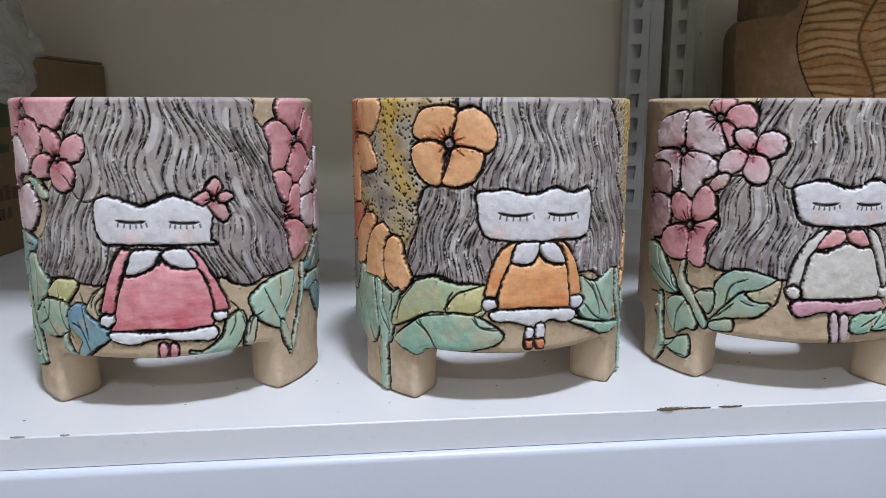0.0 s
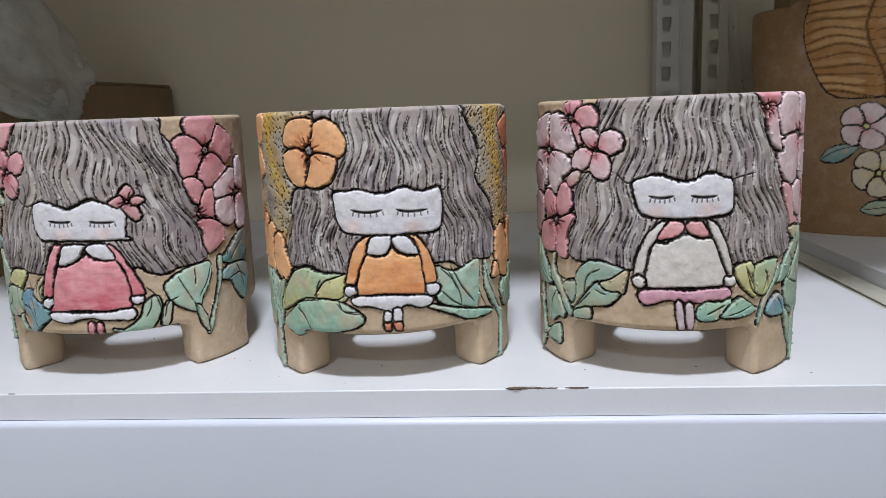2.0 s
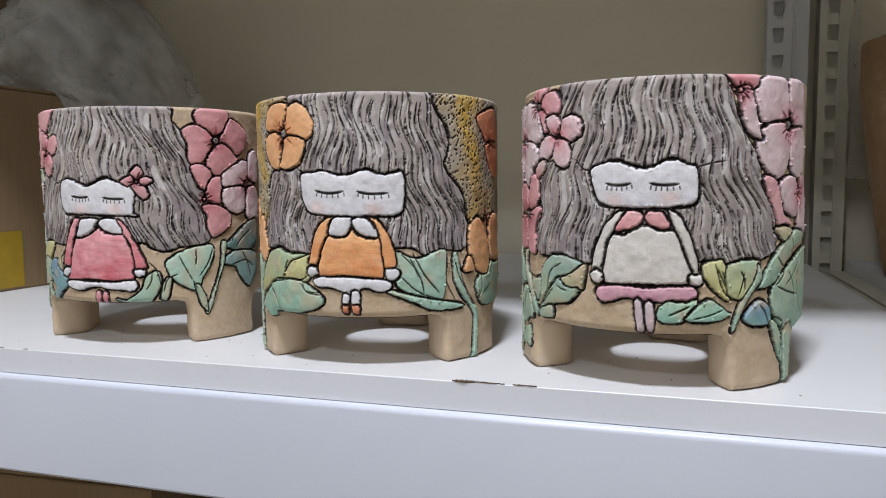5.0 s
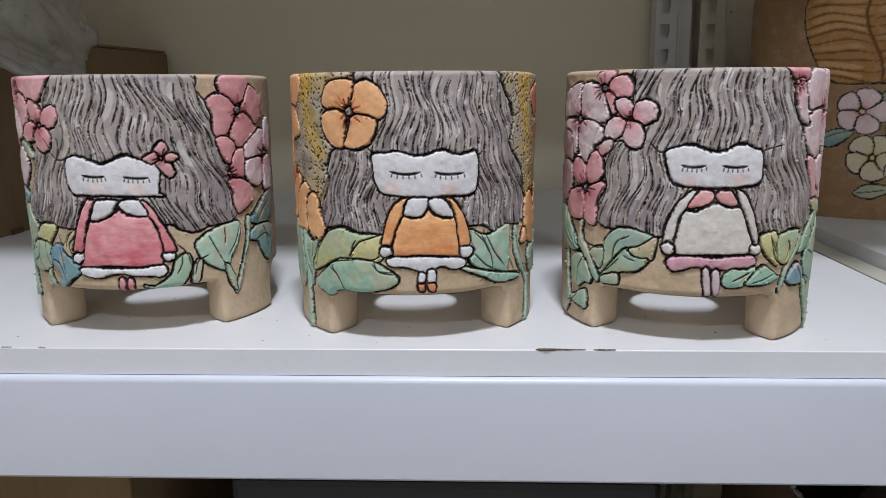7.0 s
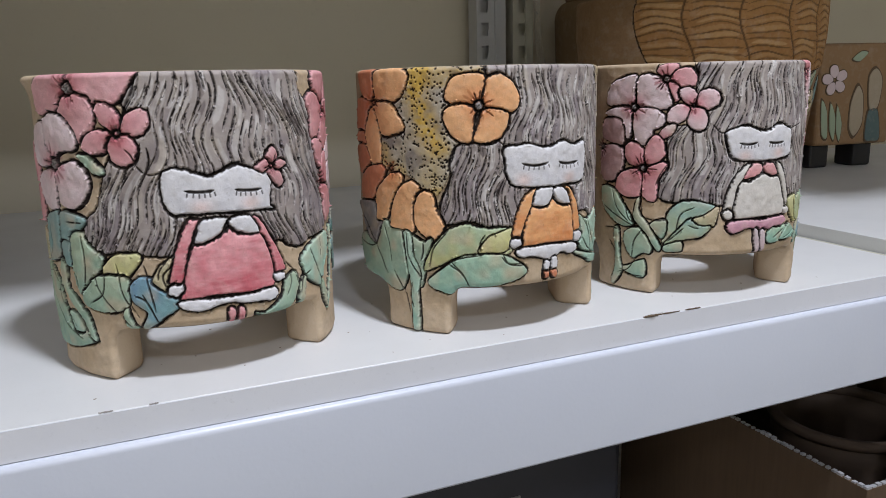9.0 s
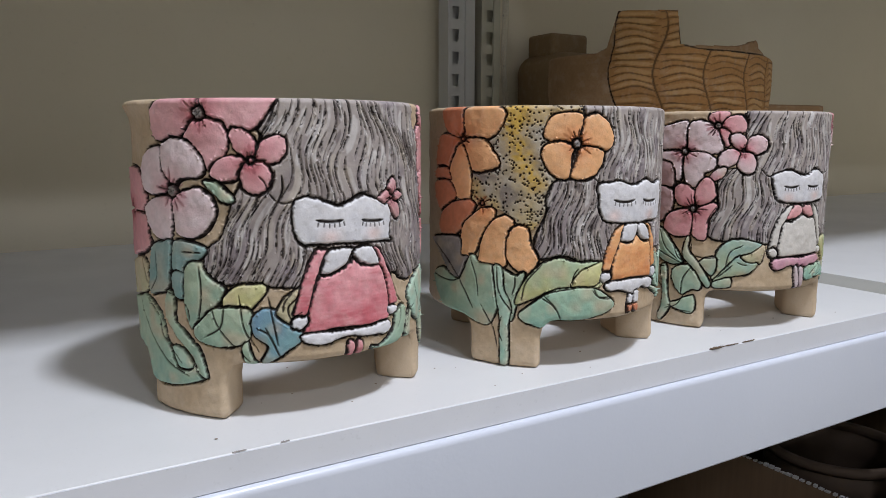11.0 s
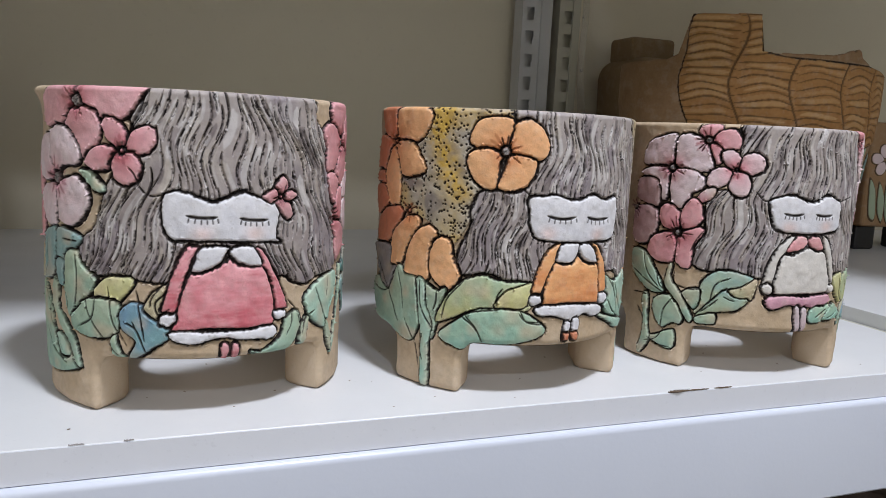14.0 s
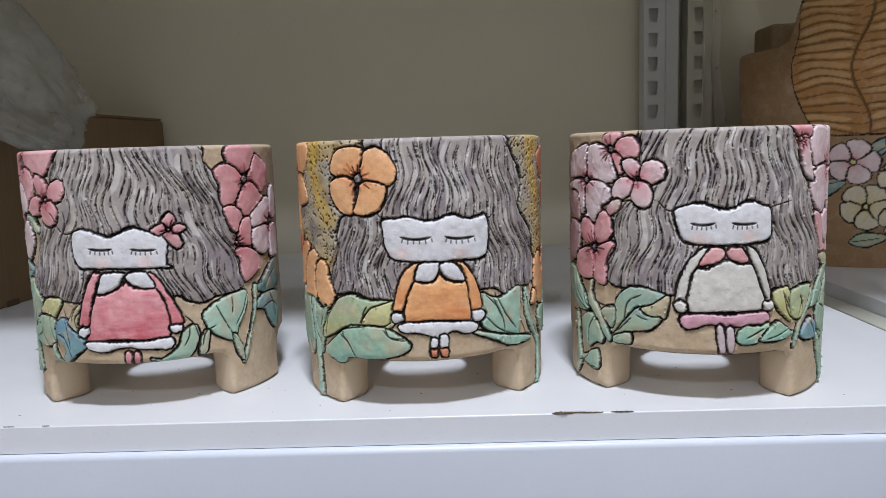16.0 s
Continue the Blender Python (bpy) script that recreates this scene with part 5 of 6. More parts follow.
PALE_DRAWING = [
    ("hair", "-", HAIR, [(-45.5, 149), (-49.5, 140), (-50.5, 132), (-48, 111.5), (-60.5, 109.5), (-66.5, 102), (-67, 92), (-66, 85.5), (-73, 75), (-73.5, 66.5), (-66.5, 62), (-58.5, 61.5), (-49, 63.5), (-42.5, 61.5), (-32.5, 59), (-30, 60), (20.5, 62), (23.5, 63), (37.5, 59.5), (45.5, 62.5), (54, 62), (64, 66.5), (66, 79), (61.5, 89.5), (53.5, 98), (52, 106.5), (45.5, 118), (39, 129.5), (35, 141), (28.5, 151)]),
    ("petal", "c1", PALE, [(-112, 125.5), (-108.5, 135), (-98.5, 139.5), (-89.5, 141), (-87.5, 136), (-88, 122.5), (-96, 123), (-109.5, 122)]),
    ("petal", "c1", PALE, [(-87, 138.5), (-81.5, 141), (-73, 139), (-67.5, 132.5), (-64.5, 126), (-65.5, 120.5), (-75.5, 120), (-85, 122), (-87.5, 124.5)]),
    ("petal", "c1", PALE, [(-113, 117), (-104.5, 120.5), (-91.5, 121), (-90, 119), (-91.5, 103), (-95, 102), (-98.5, 111.5), (-102, 113)]),
    ("petal", "c1", PALE, [(-88, 119.5), (-75.5, 120), (-68.5, 115), (-70, 110), (-76, 106.5), (-77, 100), (-83.5, 97.5), (-88, 101.5), (-89.5, 110)]),
    ("centre", "c1", GREY, (-89.5, 121, 1.4)),
    ("petal", "c2", PINK, [(-74.5, 142.5), (-71.5, 146.5), (-62, 146.5), (-63, 139.5), (-68, 138)]),
    ("petal", "c2", PINK, [(-65, 139.5), (-61, 143.5), (-54, 144), (-51, 140), (-51.5, 134), (-60, 133), (-66, 135)]),
    ("petal", "c2", PINK, [(-67, 136), (-60.5, 133), (-61, 125.5), (-63.5, 125.5)]),
    ("centre", "c2", GREY, (-68.5, 138, 1.3)),
    ("petal", "c3", PALEP, [(-60, 131.5), (-54.5, 132.5), (-50, 128.5), (-51.5, 123), (-55, 123), (-59.5, 127)]),
    ("petal", "c3", PALEP, [(-49.5, 124), (-47.5, 130), (-42, 131.5), (-36.5, 128), (-37, 122.5), (-42.5, 119.5), (-48.5, 120.5)]),
    ("petal", "c3", PALEP, [(-52, 120.5), (-45.5, 119), (-43, 112.5), (-45, 107.5), (-49.5, 107), (-54.5, 111), (-54, 117.5)]),
    ("petal", "c3", PALEP, [(-67, 116), (-65.5, 120), (-60, 122.5), (-54.5, 120.5), (-56, 114), (-62, 111), (-67, 112.5)]),
    ("centre", "c3", PINK, (-51.5, 122, 0.4)),
    ("leaf", "-", PALEP, [(-72.5, 103.5), (-67, 109.5), (-62, 110), (-63.5, 105), (-69, 102)]),
    ("petal", "c4", ROSEG, [(-114.5, 112.5), (-106.5, 114), (-98.5, 112), (-96, 103), (-97, 97), (-108.5, 99), (-115.5, 102)]),
    ("petal", "c4", ROSEG, [(-116.5, 93), (-108.5, 96.5), (-97, 94.5), (-96.5, 84), (-100.5, 75), (-111.5, 72.5), (-116.5, 77)]),
    ("centre", "c4", GREY, (-116, 95, 0.8)),
    ("petal", "c5", ROSE, [(-95, 96), (-90, 99.5), (-83.5, 96), (-81, 90), (-83, 84), (-91.5, 85), (-94.5, 89.5)]),
    ("petal", "c5", ROSE, [(-80.5, 96), (-74.5, 103.5), (-69.5, 100.5), (-67.5, 92), (-71, 88), (-79.5, 86)]),
    ("petal", "c5", ROSE, [(-78.5, 83), (-69, 86.5), (-66.5, 84), (-72, 75), (-73, 62.5), (-79.5, 63), (-83.5, 69.5), (-82.5, 79)]),
    ("petal", "c5", ROSE, [(-102.5, 69.5), (-98.5, 78.5), (-84.5, 83), (-83, 79.5), (-84, 65), (-96, 64)]),
    ("centre", "c5", GREY, (-82, 82.5, 1.4)),
    ("leaf", "-", GREEN, [(-115.5, 68), (-104, 67.5), (-95.5, 58), (-88, 45.5), (-99.5, 45), (-112.5, 54)]),
    ("leaf", "-", GREEN, [(-94, 39.5), (-83.5, 44), (-76.5, 38.5), (-74.5, 28.5), (-81, 27.5), (-86.5, 23.5), (-92.5, 29.5)]),
    ("leaf", "-", GREEN, [(-91, 17), (-79.5, 22.5), (-79.5, 11), (-96.5, 14.5)]),
    ("stem", "-", GREEN, [(-103, 41), (-98.5, 41.5), (-97.5, 21.5), (-95, 14.5), (-100.5, 4.5), (-104, 4.5), (-101, 21)]),
    ("leaf", "-", TEALG, [(-67, 36), (-64.5, 53.5), (-57, 61.5), (-47.5, 62.5), (-34.5, 59), (-42, 54), (-51.5, 49), (-59, 43.5)]),
    ("leaf", "-", TEALG, [(-66, 34), (-59, 42.5), (-50, 51.5), (-43.5, 47.5), (-37, 47.5), (-43, 40.5), (-52.5, 38.5), (-62, 36)]),
    ("leaf", "-", TANLEAF, [(-48.5, 51), (-41.5, 54), (-33.5, 59), (-35.5, 47.5), (-38.5, 48.5), (-43.5, 48)]),
    ("leaf", "-", GREEN, [(-75.5, 46.5), (-66, 50), (-65.5, 43), (-68, 38)]),
    ("leaf", "-", GREEN, [(-66, 33), (-56, 36.5), (-55.5, 31), (-65, 30)]),
    ("stem", "-", GREEN, [(-85.5, 62.5), (-83, 62.5), (-83.5, 54), (-75, 44), (-68, 32.5), (-71, 29.5), (-78.5, 40.5), (-87.5, 50)]),
    ("figure", "-", WHITE, [(-31, 105), (-25.5, 107.5), (-17.5, 109), (-10.5, 106.5), (-6, 105.5), (-2.5, 105.5), (4, 108.5), (9, 109.5), (14.5, 107), (19.5, 105), (20, 91.5), (14.5, 88), (-6, 87), (-22.5, 88), (-28, 91.5), (-30.5, 100)]),
    ("figure", "-", WHITEW, [(-16, 85.5), (-12, 84.5), (-18, 77), (-21.5, 71), (-24, 55.5), (-30, 57), (-28, 69), (-23.5, 78)]),
    ("figure", "-", WHITEW, [(6.5, 86), (11.5, 83.5), (16.5, 74.5), (20.5, 62), (21, 56), (17.5, 56), (15, 66), (10, 76.5)]),
    ("figure", "-", WHITEW, [(-20, 73.5), (-13.5, 74.5), (-5, 79), (3, 76.5), (10, 75.5), (14.5, 64), (17.5, 52), (-4, 51.5), (-23, 51.5), (-23, 62)]),
    ("figure", "-", PINKC, [(-18, 76.5), (-12, 85.5), (-6, 85), (-5, 81), (-9, 77.5)]),
    ("figure", "-", PINKC, [(-4, 82), (-2.5, 85.5), (4, 85), (8, 78.5), (4.5, 77), (-0.5, 78.5)]),
    ("figure", "-", WHITEW, [(-31, 55), (-27.5, 57.5), (-24, 55), (-24.5, 51), (-29, 51)]),
    ("figure", "-", WHITEW, [(16.5, 55.5), (22.5, 56), (23, 52), (19.5, 50.5), (17.5, 51.5)]),
    ("figure", "-", HEMP, [(-27, 49), (-17, 50.5), (-0.5, 50), (18.5, 50.5), (20.5, 44.5), (12.5, 43), (-3.5, 43.5), (-13.5, 44.5), (-22.5, 41.5), (-27, 44)]),
    ("figure", "-", LEGP, [(-8.5, 43), (-5, 43), (-3.5, 29.5), (-7, 29.5)]),
    ("figure", "-", LEGP, [(-3.5, 42), (0.5, 42.5), (1, 30), (-2.5, 30)]),
    ("petal", "c6", PALEP, [(46, 133), (48.5, 143), (60, 149), (68.5, 146), (70.5, 136), (69.5, 128), (51.5, 126.5)]),
    ("petal", "c6", PALEP, [(71.5, 146.5), (85.5, 146), (89, 125), (77, 126), (72, 134.5)]),
    ("petal", "c6", PALEP, [(49.5, 118.5), (56, 125), (69, 126), (72, 119), (71, 106.5), (62.5, 100), (52, 108)]),
    ("petal", "c6", PALEP, [(74, 122.5), (89.5, 123), (88.5, 103.5), (79, 101.5), (74, 106.5)]),
    ("centre", "c6", GREY, (71.5, 125.5, 1.6)),
    ("petal", "c7", PINK, [(31.5, 149.5), (48.5, 150), (48.5, 143), (40.5, 140.5)]),
    ("petal", "c7", PALEP, [(38.5, 140.5), (44.5, 141.5), (48, 130), (51.5, 118.5), (43, 123), (40, 133)]),
    ("centre", "c7", PINK, (39.5, 140.5, 0.8)),
    ("petal", "c8", PALEP, [(65.5, 98), (78.5, 101), (84, 89), (81, 82), (70.5, 86)]),
    ("petal", "c8", PINK, [(53.5, 100), (62.5, 99.5), (69, 84), (77, 78.5), (66.5, 77), (60.5, 87.5)]),
    ("petal", "c8", PALEP, [(85, 100), (92, 100), (98, 74), (85, 76.5)]),
    ("centre", "c8", ROSE, (83.5, 93.5, 1.0)),
    ("leaf", "-", TANLEAF, [(63.5, 76.5), (73, 77), (79.5, 73), (70, 71)]),
    ("leaf", "-", YELLOW, [(24, 61), (32, 62), (36, 54), (35.5, 44), (27, 51), (23.5, 56)]),
    ("leaf", "-", GREENY, [(35.5, 60), (52, 62), (52, 57), (44, 45), (36, 47)]),
    ("leaf", "-", GREEN, [(62.5, 49.5), (83, 62), (102, 64.5), (106, 29.5), (86.5, 28.5), (73, 27), (63, 37)]),
    ("leaf", "-", GREEN, [(52.5, 50), (64.5, 65), (81.5, 75), (96, 72), (78, 66), (62.5, 51), (52.5, 49)]),
    ("leaf", "-", BLUE, [(44.5, 35), (52.5, 43), (60, 39), (60.5, 32), (51, 31.5)]),
    ("stem", "-", GREEN, [(52, 60.5), (54.5, 53.5), (46, 43.5), (39.5, 30), (37.5, 30), (42, 43.5), (50, 53.5)]),
    ("leaf", "-", MINTG, [(3, 39.5), (7, 43), (15.5, 42.5), (20.5, 44), (17.5, 35.5), (7.5, 33.5), (3, 35)]),
    ("leaf", "-", MINTG, [(15.5, 35.5), (25.5, 44), (34.5, 38.5), (36.5, 37), (27.5, 34.5)]),
    ("stem", "-", GREEN, [(60.5, 32), (66, 31), (72, 14), (68.5, 14.5)]),
    ("stem", "-", GREEN, [(71.5, 27), (79, 29.5), (76.5, 3.5), (73, 4)]),
    ("line", "-", GREY, [(-112.5, 56), (-99.5, 50), (-87, 44.5)]),
    ("line", "-", GREY, [(-105, 67.5), (-100, 55.5), (-91, 47.5)]),
    ("line", "-", GREY, [(-94.5, 58), (-91, 49.5), (-85, 45)]),
    ("line", "-", GREY, [(-85.5, 23.5), (-90, 15.5), (-98.5, 12)]),
    ("line", "-", GREY, [(-80.5, 43.5), (-86.5, 34), (-87.5, 23)]),
    ("line", "-", GREY, [(-59, 43.5), (-56.5, 54), (-48.5, 59)]),
    ("line", "-", GREY, [(-64, 36.5), (-59, 41), (-54.5, 45.5)]),
    ("line", "-", GREY, [(-51.5, 47.5), (-48, 46), (-45, 45.5)]),
    ("line", "-", GREY, [(-112, 41), (-105.5, 41.5), (-99.5, 41.5)]),
    ("line", "-", GREY, [(-107.5, 32.5), (-103.5, 28), (-101, 23)]),
    ("line", "-", GREY, [(-96.5, 14.5), (-88, 12), (-80, 11.5)]),
    ("line", "-", GREY, [(-82, 59), (-81.5, 52), (-74.5, 49.5), (-65, 50)]),
    ("line", "-", GREY, [(64.5, 63), (71, 55.5), (63.5, 49)]),
    ("line", "-", GREY, [(77.5, 71.5), (83.5, 58.5), (71.5, 48.5)]),
    ("line", "-", GREY, [(88.5, 65.5), (84.5, 47.5), (94, 31.5)]),
    ("line", "-", GREY, [(74.5, 55.5), (80.5, 47.5), (80, 40.5)]),
    ("line", "-", GREY, [(32, 57.5), (34, 52.5), (34.5, 47.5)]),
    ("line", "-", GREY, [(28.5, 61), (32.5, 49), (38, 43.5)]),
    ("line", "-", GREY, [(41.5, 57.5), (43.5, 54), (44, 48.5)]),
    ("line", "-", GREY, [(53, 41), (56.5, 37.5), (59, 32)]),
    ("line", "-", GREY, [(60.5, 35.5), (69.5, 31), (68.5, 14.5)]),
    ("line", "-", GREY, [(65, 49), (73.5, 46), (85, 43.5)]),
    ("line", "-", GREY, [(7.5, 37), (12, 39), (17, 41.5)]),
    ("line", "-", GREY, [(19, 35.5), (25.5, 37), (32.5, 39.5)]),
    ("line", "-", GREY, [(29.5, 59), (32, 54), (35, 48.5)]),
    ("line", "-", GREY, [(43.5, 56.5), (42.5, 51.5), (40.5, 46)]),
    ("line", "-", GREY, [(-31, 105), (-35, 105.5), (-39.5, 110)]),
    ("line", "-", GREY, [(18.5, 105.5), (26.5, 107.5), (33, 108.5)]),
    ("line", "-", GREY, [(-66, 85.5), (-70.5, 78.5), (-73, 72)]),
]
planter((-0.102, 0.414, SHELF), 73.6, ((-80, -41), (49, 86), (164, 201)), 11, ROSE_DRAWING, [[(-9.5, 93.5), (-2.5, 92.5), (3.5, 93)], [(13.5, 92.5), (19, 91.5), (26.5, 91.5)]], [(-2.5, 85.5), (20.5, 85.5)], (8, 1.35),
        "three-footed clay planter carved with pink flowers and a pink-dressed figure", flare=3.0)
planter((0.0677, 0.4028, SHELF), 72.6, ((-73, -38), (51, 88), (168, 205)), 12, ORANGE_DRAWING, [[(-8, 96), (0, 94.5), (8.5, 95.5)], [(16, 95.5), (23, 94), (32.5, 94.5)]], [(-7, 87), (24.5, 86)], (12, 0.9),
        "three-footed clay planter carved with orange flowers and an orange-dressed figure", pricks=620)
planter((0.2337, 0.4003, SHELF), 73.0, ((-92, -55), (29, 65), (149, 186)), 13, PALE_DRAWING, [[(-22.5, 98.5), (-16.5, 97.5), (-10.5, 98.5)], [(-2, 98.5), (4, 97.5), (11, 98)]], [(-18.5, 90.5), (7, 91.5)], (-8, 1.15),
        "three-footed clay planter carved with pale flowers and a white-dressed figure")


# ---- pieces on the neighbouring shelf ----
def large_planter(at, label):
    """A big oval planter: wall cut to a stepped top, wavy scales above, flowers below."""
    pot = thing("large_planter", at, label, "planter")
    relief = Relief(31, 290, reach=300, step=1.15, back=20, field=150.0, ground=BROWN)
    scales = [(-137, 292), (-147, 245), (-153, 207), (-143, 168), (-122, 142), (-60, 142), (20, 138), (90, 142), (150, 150), (205, 170), (215, 238), (30, 242), (-60, 246), (-63, 292)]
    relief.shape("scaled_panel", "-", SCALE, scales, None, 1.6, 1.0, jitter=0.6, grow=0.2)
    panel = len(relief.names) - 1
    relief.line = 0.95
    ribs = [-90, -28, 34, 86, 134, 180]
    for rib in ribs:
        line = [(rib + 8 * math.cos((v - 150) / 60 * math.pi), v) for v in np.linspace(138, 292, 24)]
        relief.stroke(line, 1.2, 1.6, 0.66, panel)
    rng = relief.rng
    for left, right in zip([-152] + ribs, ribs + [216]):
        for k in range(17):
            v0 = 143 + k * 8.9 + rng.uniform(-1.1, 1.1)
            t = np.linspace(0, 1, 16)
            wave = np.stack((left + (right - left) * t, v0 + 4.6 * np.sin(t * math.pi) + 1.5 * np.sin(t * 7 + k + left)), 1)
            relief.stroke(wave, rng.uniform(0.7, 1.0), 1.5, rng.uniform(0.45, 0.62), panel)
            if rng.random() < 0.75:
                relief.stroke(wave[2:14] + (0, 4.4), rng.uniform(1.5, 3), 0, 0, panel, 0, srgb(214, 178, 128), rng.uniform(0.2, 0.6))
    blooms = [(-97, 113, 23), (-86, 66, 24), (-57, 96, 19), (-54, 52, 20), (-58, 131, 11), (-20, 116, 20), (-12, 70, 22), (24, 98, 20), (22, 46, 20), (60, 116, 17), (64, 74, 19), (100, 100, 18)]
    greens = [(-122, 86, 13, 1.2), (-84, 31, 12, 1.4), (-74, 128, 11, 0.9), (-36, 128, 12, 0.4), (40, 122, 13, 1.0), (44, 62, 13, -0.4), (92, 128, 14, 0.8), (96, 62, 15, -0.5), (124, 116, 14, 0.2), (-30, 34, 12, 0.3), (-36, 84, 10, -0.2), (70, 36, 12, -0.2)]
    for u, v, size, lean in greens:
        way, side = np.array((math.sin(lean), math.cos(lean))), np.array((math.cos(lean), -math.sin(lean)))
        relief.shape("leaf", "-", TEAL if (u + v) % 3 < 1 else GREEN, [np.array((u, v)) + way * a * size * 1.5 + side * b * size for a, b in ((-1, 0), (-0.4, 0.55), (0.3, 0.5), (1, 0), (0.3, -0.5), (-0.4, -0.55))],
                     None, 1.2, 0.8, vein=True, jitter=0.5)
    for i, (u, v, size) in enumerate(blooms):
        group = "bloom%d" % i
        for k in range(5):
            a = k * 2 * math.pi / 5 + i
            way, side = np.array((math.cos(a), math.sin(a))), np.array((-math.sin(a), math.cos(a)))
            outline = [np.array((u, v)) + size * (way * p + side * q) for p, q in ((0.1, 0.0), (0.5, 0.4), (0.85, 0.42), (1.02, 0.0), (0.85, -0.42), (0.5, -0.4))]
            relief.shape("petal", group, BLOOM if i % 4 else PALE, outline, (u, v), 1.4, 0.9, jitter=0.5)
        relief.shape("centre", group, YELLOW, [(u + 2.6 * math.cos(a), v + 2.6 * math.sin(a)) for a in np.linspace(0, 6.28, 8)[:-1]], None, 0.8, 0.4)
    angle = np.degrees(relief.us / relief.field)
    top = np.interp((angle + 180) % 360 - 180, [-180, -100, -66, -60, -55, -27, -25.5, -20, 4, 12, 15, 16.5, 18, 20.5, 22, 24, 30, 60, 90, 180], [235, 235, 236, 243, 288, 289, 248, 247, 250, 255, 260, 257, 262, 260, 252, 250, 243, 236, 232, 235])
    keep = relief.v <= top[None, :]
    swollen = 0.84 + 0.16 * np.clip(relief.v / 190, 0, 1) ** 0.8
    edge = np.clip((top[None, :] - relief.v) / 3, 0, 1)
    wall_pieces(relief, 190.0, 0.605, keep, 2.5 * (1 - edge) ** 2, CLAY_LARGE, pot, (), swollen)
    bm, rows = bmesh.new(), []
    for a, h in zip(np.radians(angle)[::4], top[::4]):
        ring = []
        for r, z in ((189, h - 2.5), (184, h - 1.0), (179, h - 4), (176, 90), (154, 12), (1, 12)):
            ring.append(bm.verts.new((r / 1000 * math.sin(a), -r / 1000 * math.cos(a) * 0.605, z / 1000)))
        rows.append(ring)
    for s, t in zip(rows, rows[1:] + rows[:1]):
        for i in range(5):
            bm.faces.new((s[i], t[i], t[i + 1], s[i + 1])).smooth = True
    bmesh.ops.recalc_face_normals(bm, faces=bm.faces)
    tint(part("lining", bm, CLAY_LARGE, pot, "bare clay inside"), BROWN)
    return pot


large_planter((0.61, 0.81, SHELF), "large oval clay planter with ochre scales above cream flowers")


def blank_pot(at, label):
    """An undecorated slab-built piece with a short neck stub."""
    pot = thing("slab_pot", at, label, "planter")
    body = block(-0.078, 0.13, -0.07, 0.055, 0.0, 0.257, 0.03, 5)
    for v in body.verts:
        v.co.x *= 0.88 + 0.12 * min(1, v.co.z / 0.2)
    for f in body.faces:
        f.smooth = True
    tint(part("body", body, CLAY_LARGE, pot), SHADED_BROWN)
    neck = block(-0.064, 0.010, -0.03, 0.03, 0.25, 0.286, 0.006, 3)
    tint(part("neck", neck, CLAY_LARGE, pot), SHADED_BROWN)
    return pot


blank_pot((0.565, 0.962, SHELF), "plain brown slab-built clay pot behind the large planter")


def flat_shape(outline, y, thick, scale=1.0):
    """A thin raised plate with that outline in x and z, facing the front."""
    loop = smooth_outline(outline, 4) * scale
    bm = bmesh.new()
    back = [bm.verts.new((a, y, b)) for a, b in loop]
    mid = loop.mean(0)
    rim = [bm.verts.new((mid[0] + (a - mid[0]) * 0.97, y - thick, mid[1] + (b - mid[1]) * 0.97)) for a, b in loop]
    k = len(loop)
    for i in range(k):
        bm.faces.new((back[i], back[(i + 1) % k], rim[(i + 1) % k], rim[i]))
    bm.faces.new(rim)
    bmesh.ops.recalc_face_normals(bm, faces=bm.faces)
    return bm


def square_pot(at, label):
    pot = thing("square_pot", at, label, "planter", turn=-8)
    shell = block(-0.066, 0.066, 0.0, 0.11, 0.034, 0.18, 0.005, 3)
    tint(part("body", shell, CLAY_LARGE, pot), BROWN)
    for x in (-0.048, 0.03):
        part("foot", block(x - 0.014, x + 0.02, 0.012, 0.05, 0.0, 0.036, 0.004), BLACK_PLASTIC, pot, "dark square foot")

    def drawn(name, tone, outline):
        """A raised shape on the front, on a slightly larger dark line."""
        mid = np.mean(outline, 0)
        edge = [tuple(mid + (np.array(p) - mid) * 1.09 + np.sign(np.array(p) - mid) * 0.6) for p in outline]
        made = tint(part(name, flat_shape(outline, 0.0, 0.0016, 0.001), CLAY_LARGE, pot), tone)
        part("outline", flat_shape(edge, 0.0, 0.0008, 0.001), INK_DARK, made)

    for k in range(5):
        a = k * math.tau / 5 + 0.5
        way, side = np.array((math.cos(a), math.sin(a))), np.array((-math.sin(a), math.cos(a)))
        drawn("petal", PALE, [tuple(np.array((-40, 128)) + way * p + side * q) for p, q in ((3, 0), (10, 7), (19, 6), (22, 0), (19, -6), (10, -7))])
    for leaf in ([(-60, 100), (-50, 84), (-46, 46), (-56, 52)], [(-44, 96), (-34, 74), (-34, 42), (-43, 60)], [(-32, 92), (-22, 66), (-24, 40), (-31, 58)], [(-12, 158), (2, 168), (14, 166), (0, 154)]):
        drawn("leaf", GREEN, leaf)
    drawn("bud", FADED, [(-8, 96), (2, 120), (12, 104), (14, 66), (2, 46), (-8, 60)])
    drawn("bud", FADED, [(20, 130), (32, 144), (44, 126), (40, 88), (26, 84)])
    drawn("stalk", DTEAL, [(24, 82), (40, 84), (48, 42), (34, 38), (22, 42)])
    return pot


square_pot((0.858, 0.762, SHELF), "small square clay pot with carved leaves on dark feet")


# ---- carton, bag and basket on the near shelf ----
def carton(at, size, label, turn=0.0, material=None, group=""):
    """A closed corrugated box: four sides, and top flaps that meet with a slit."""
    w, d, h = size
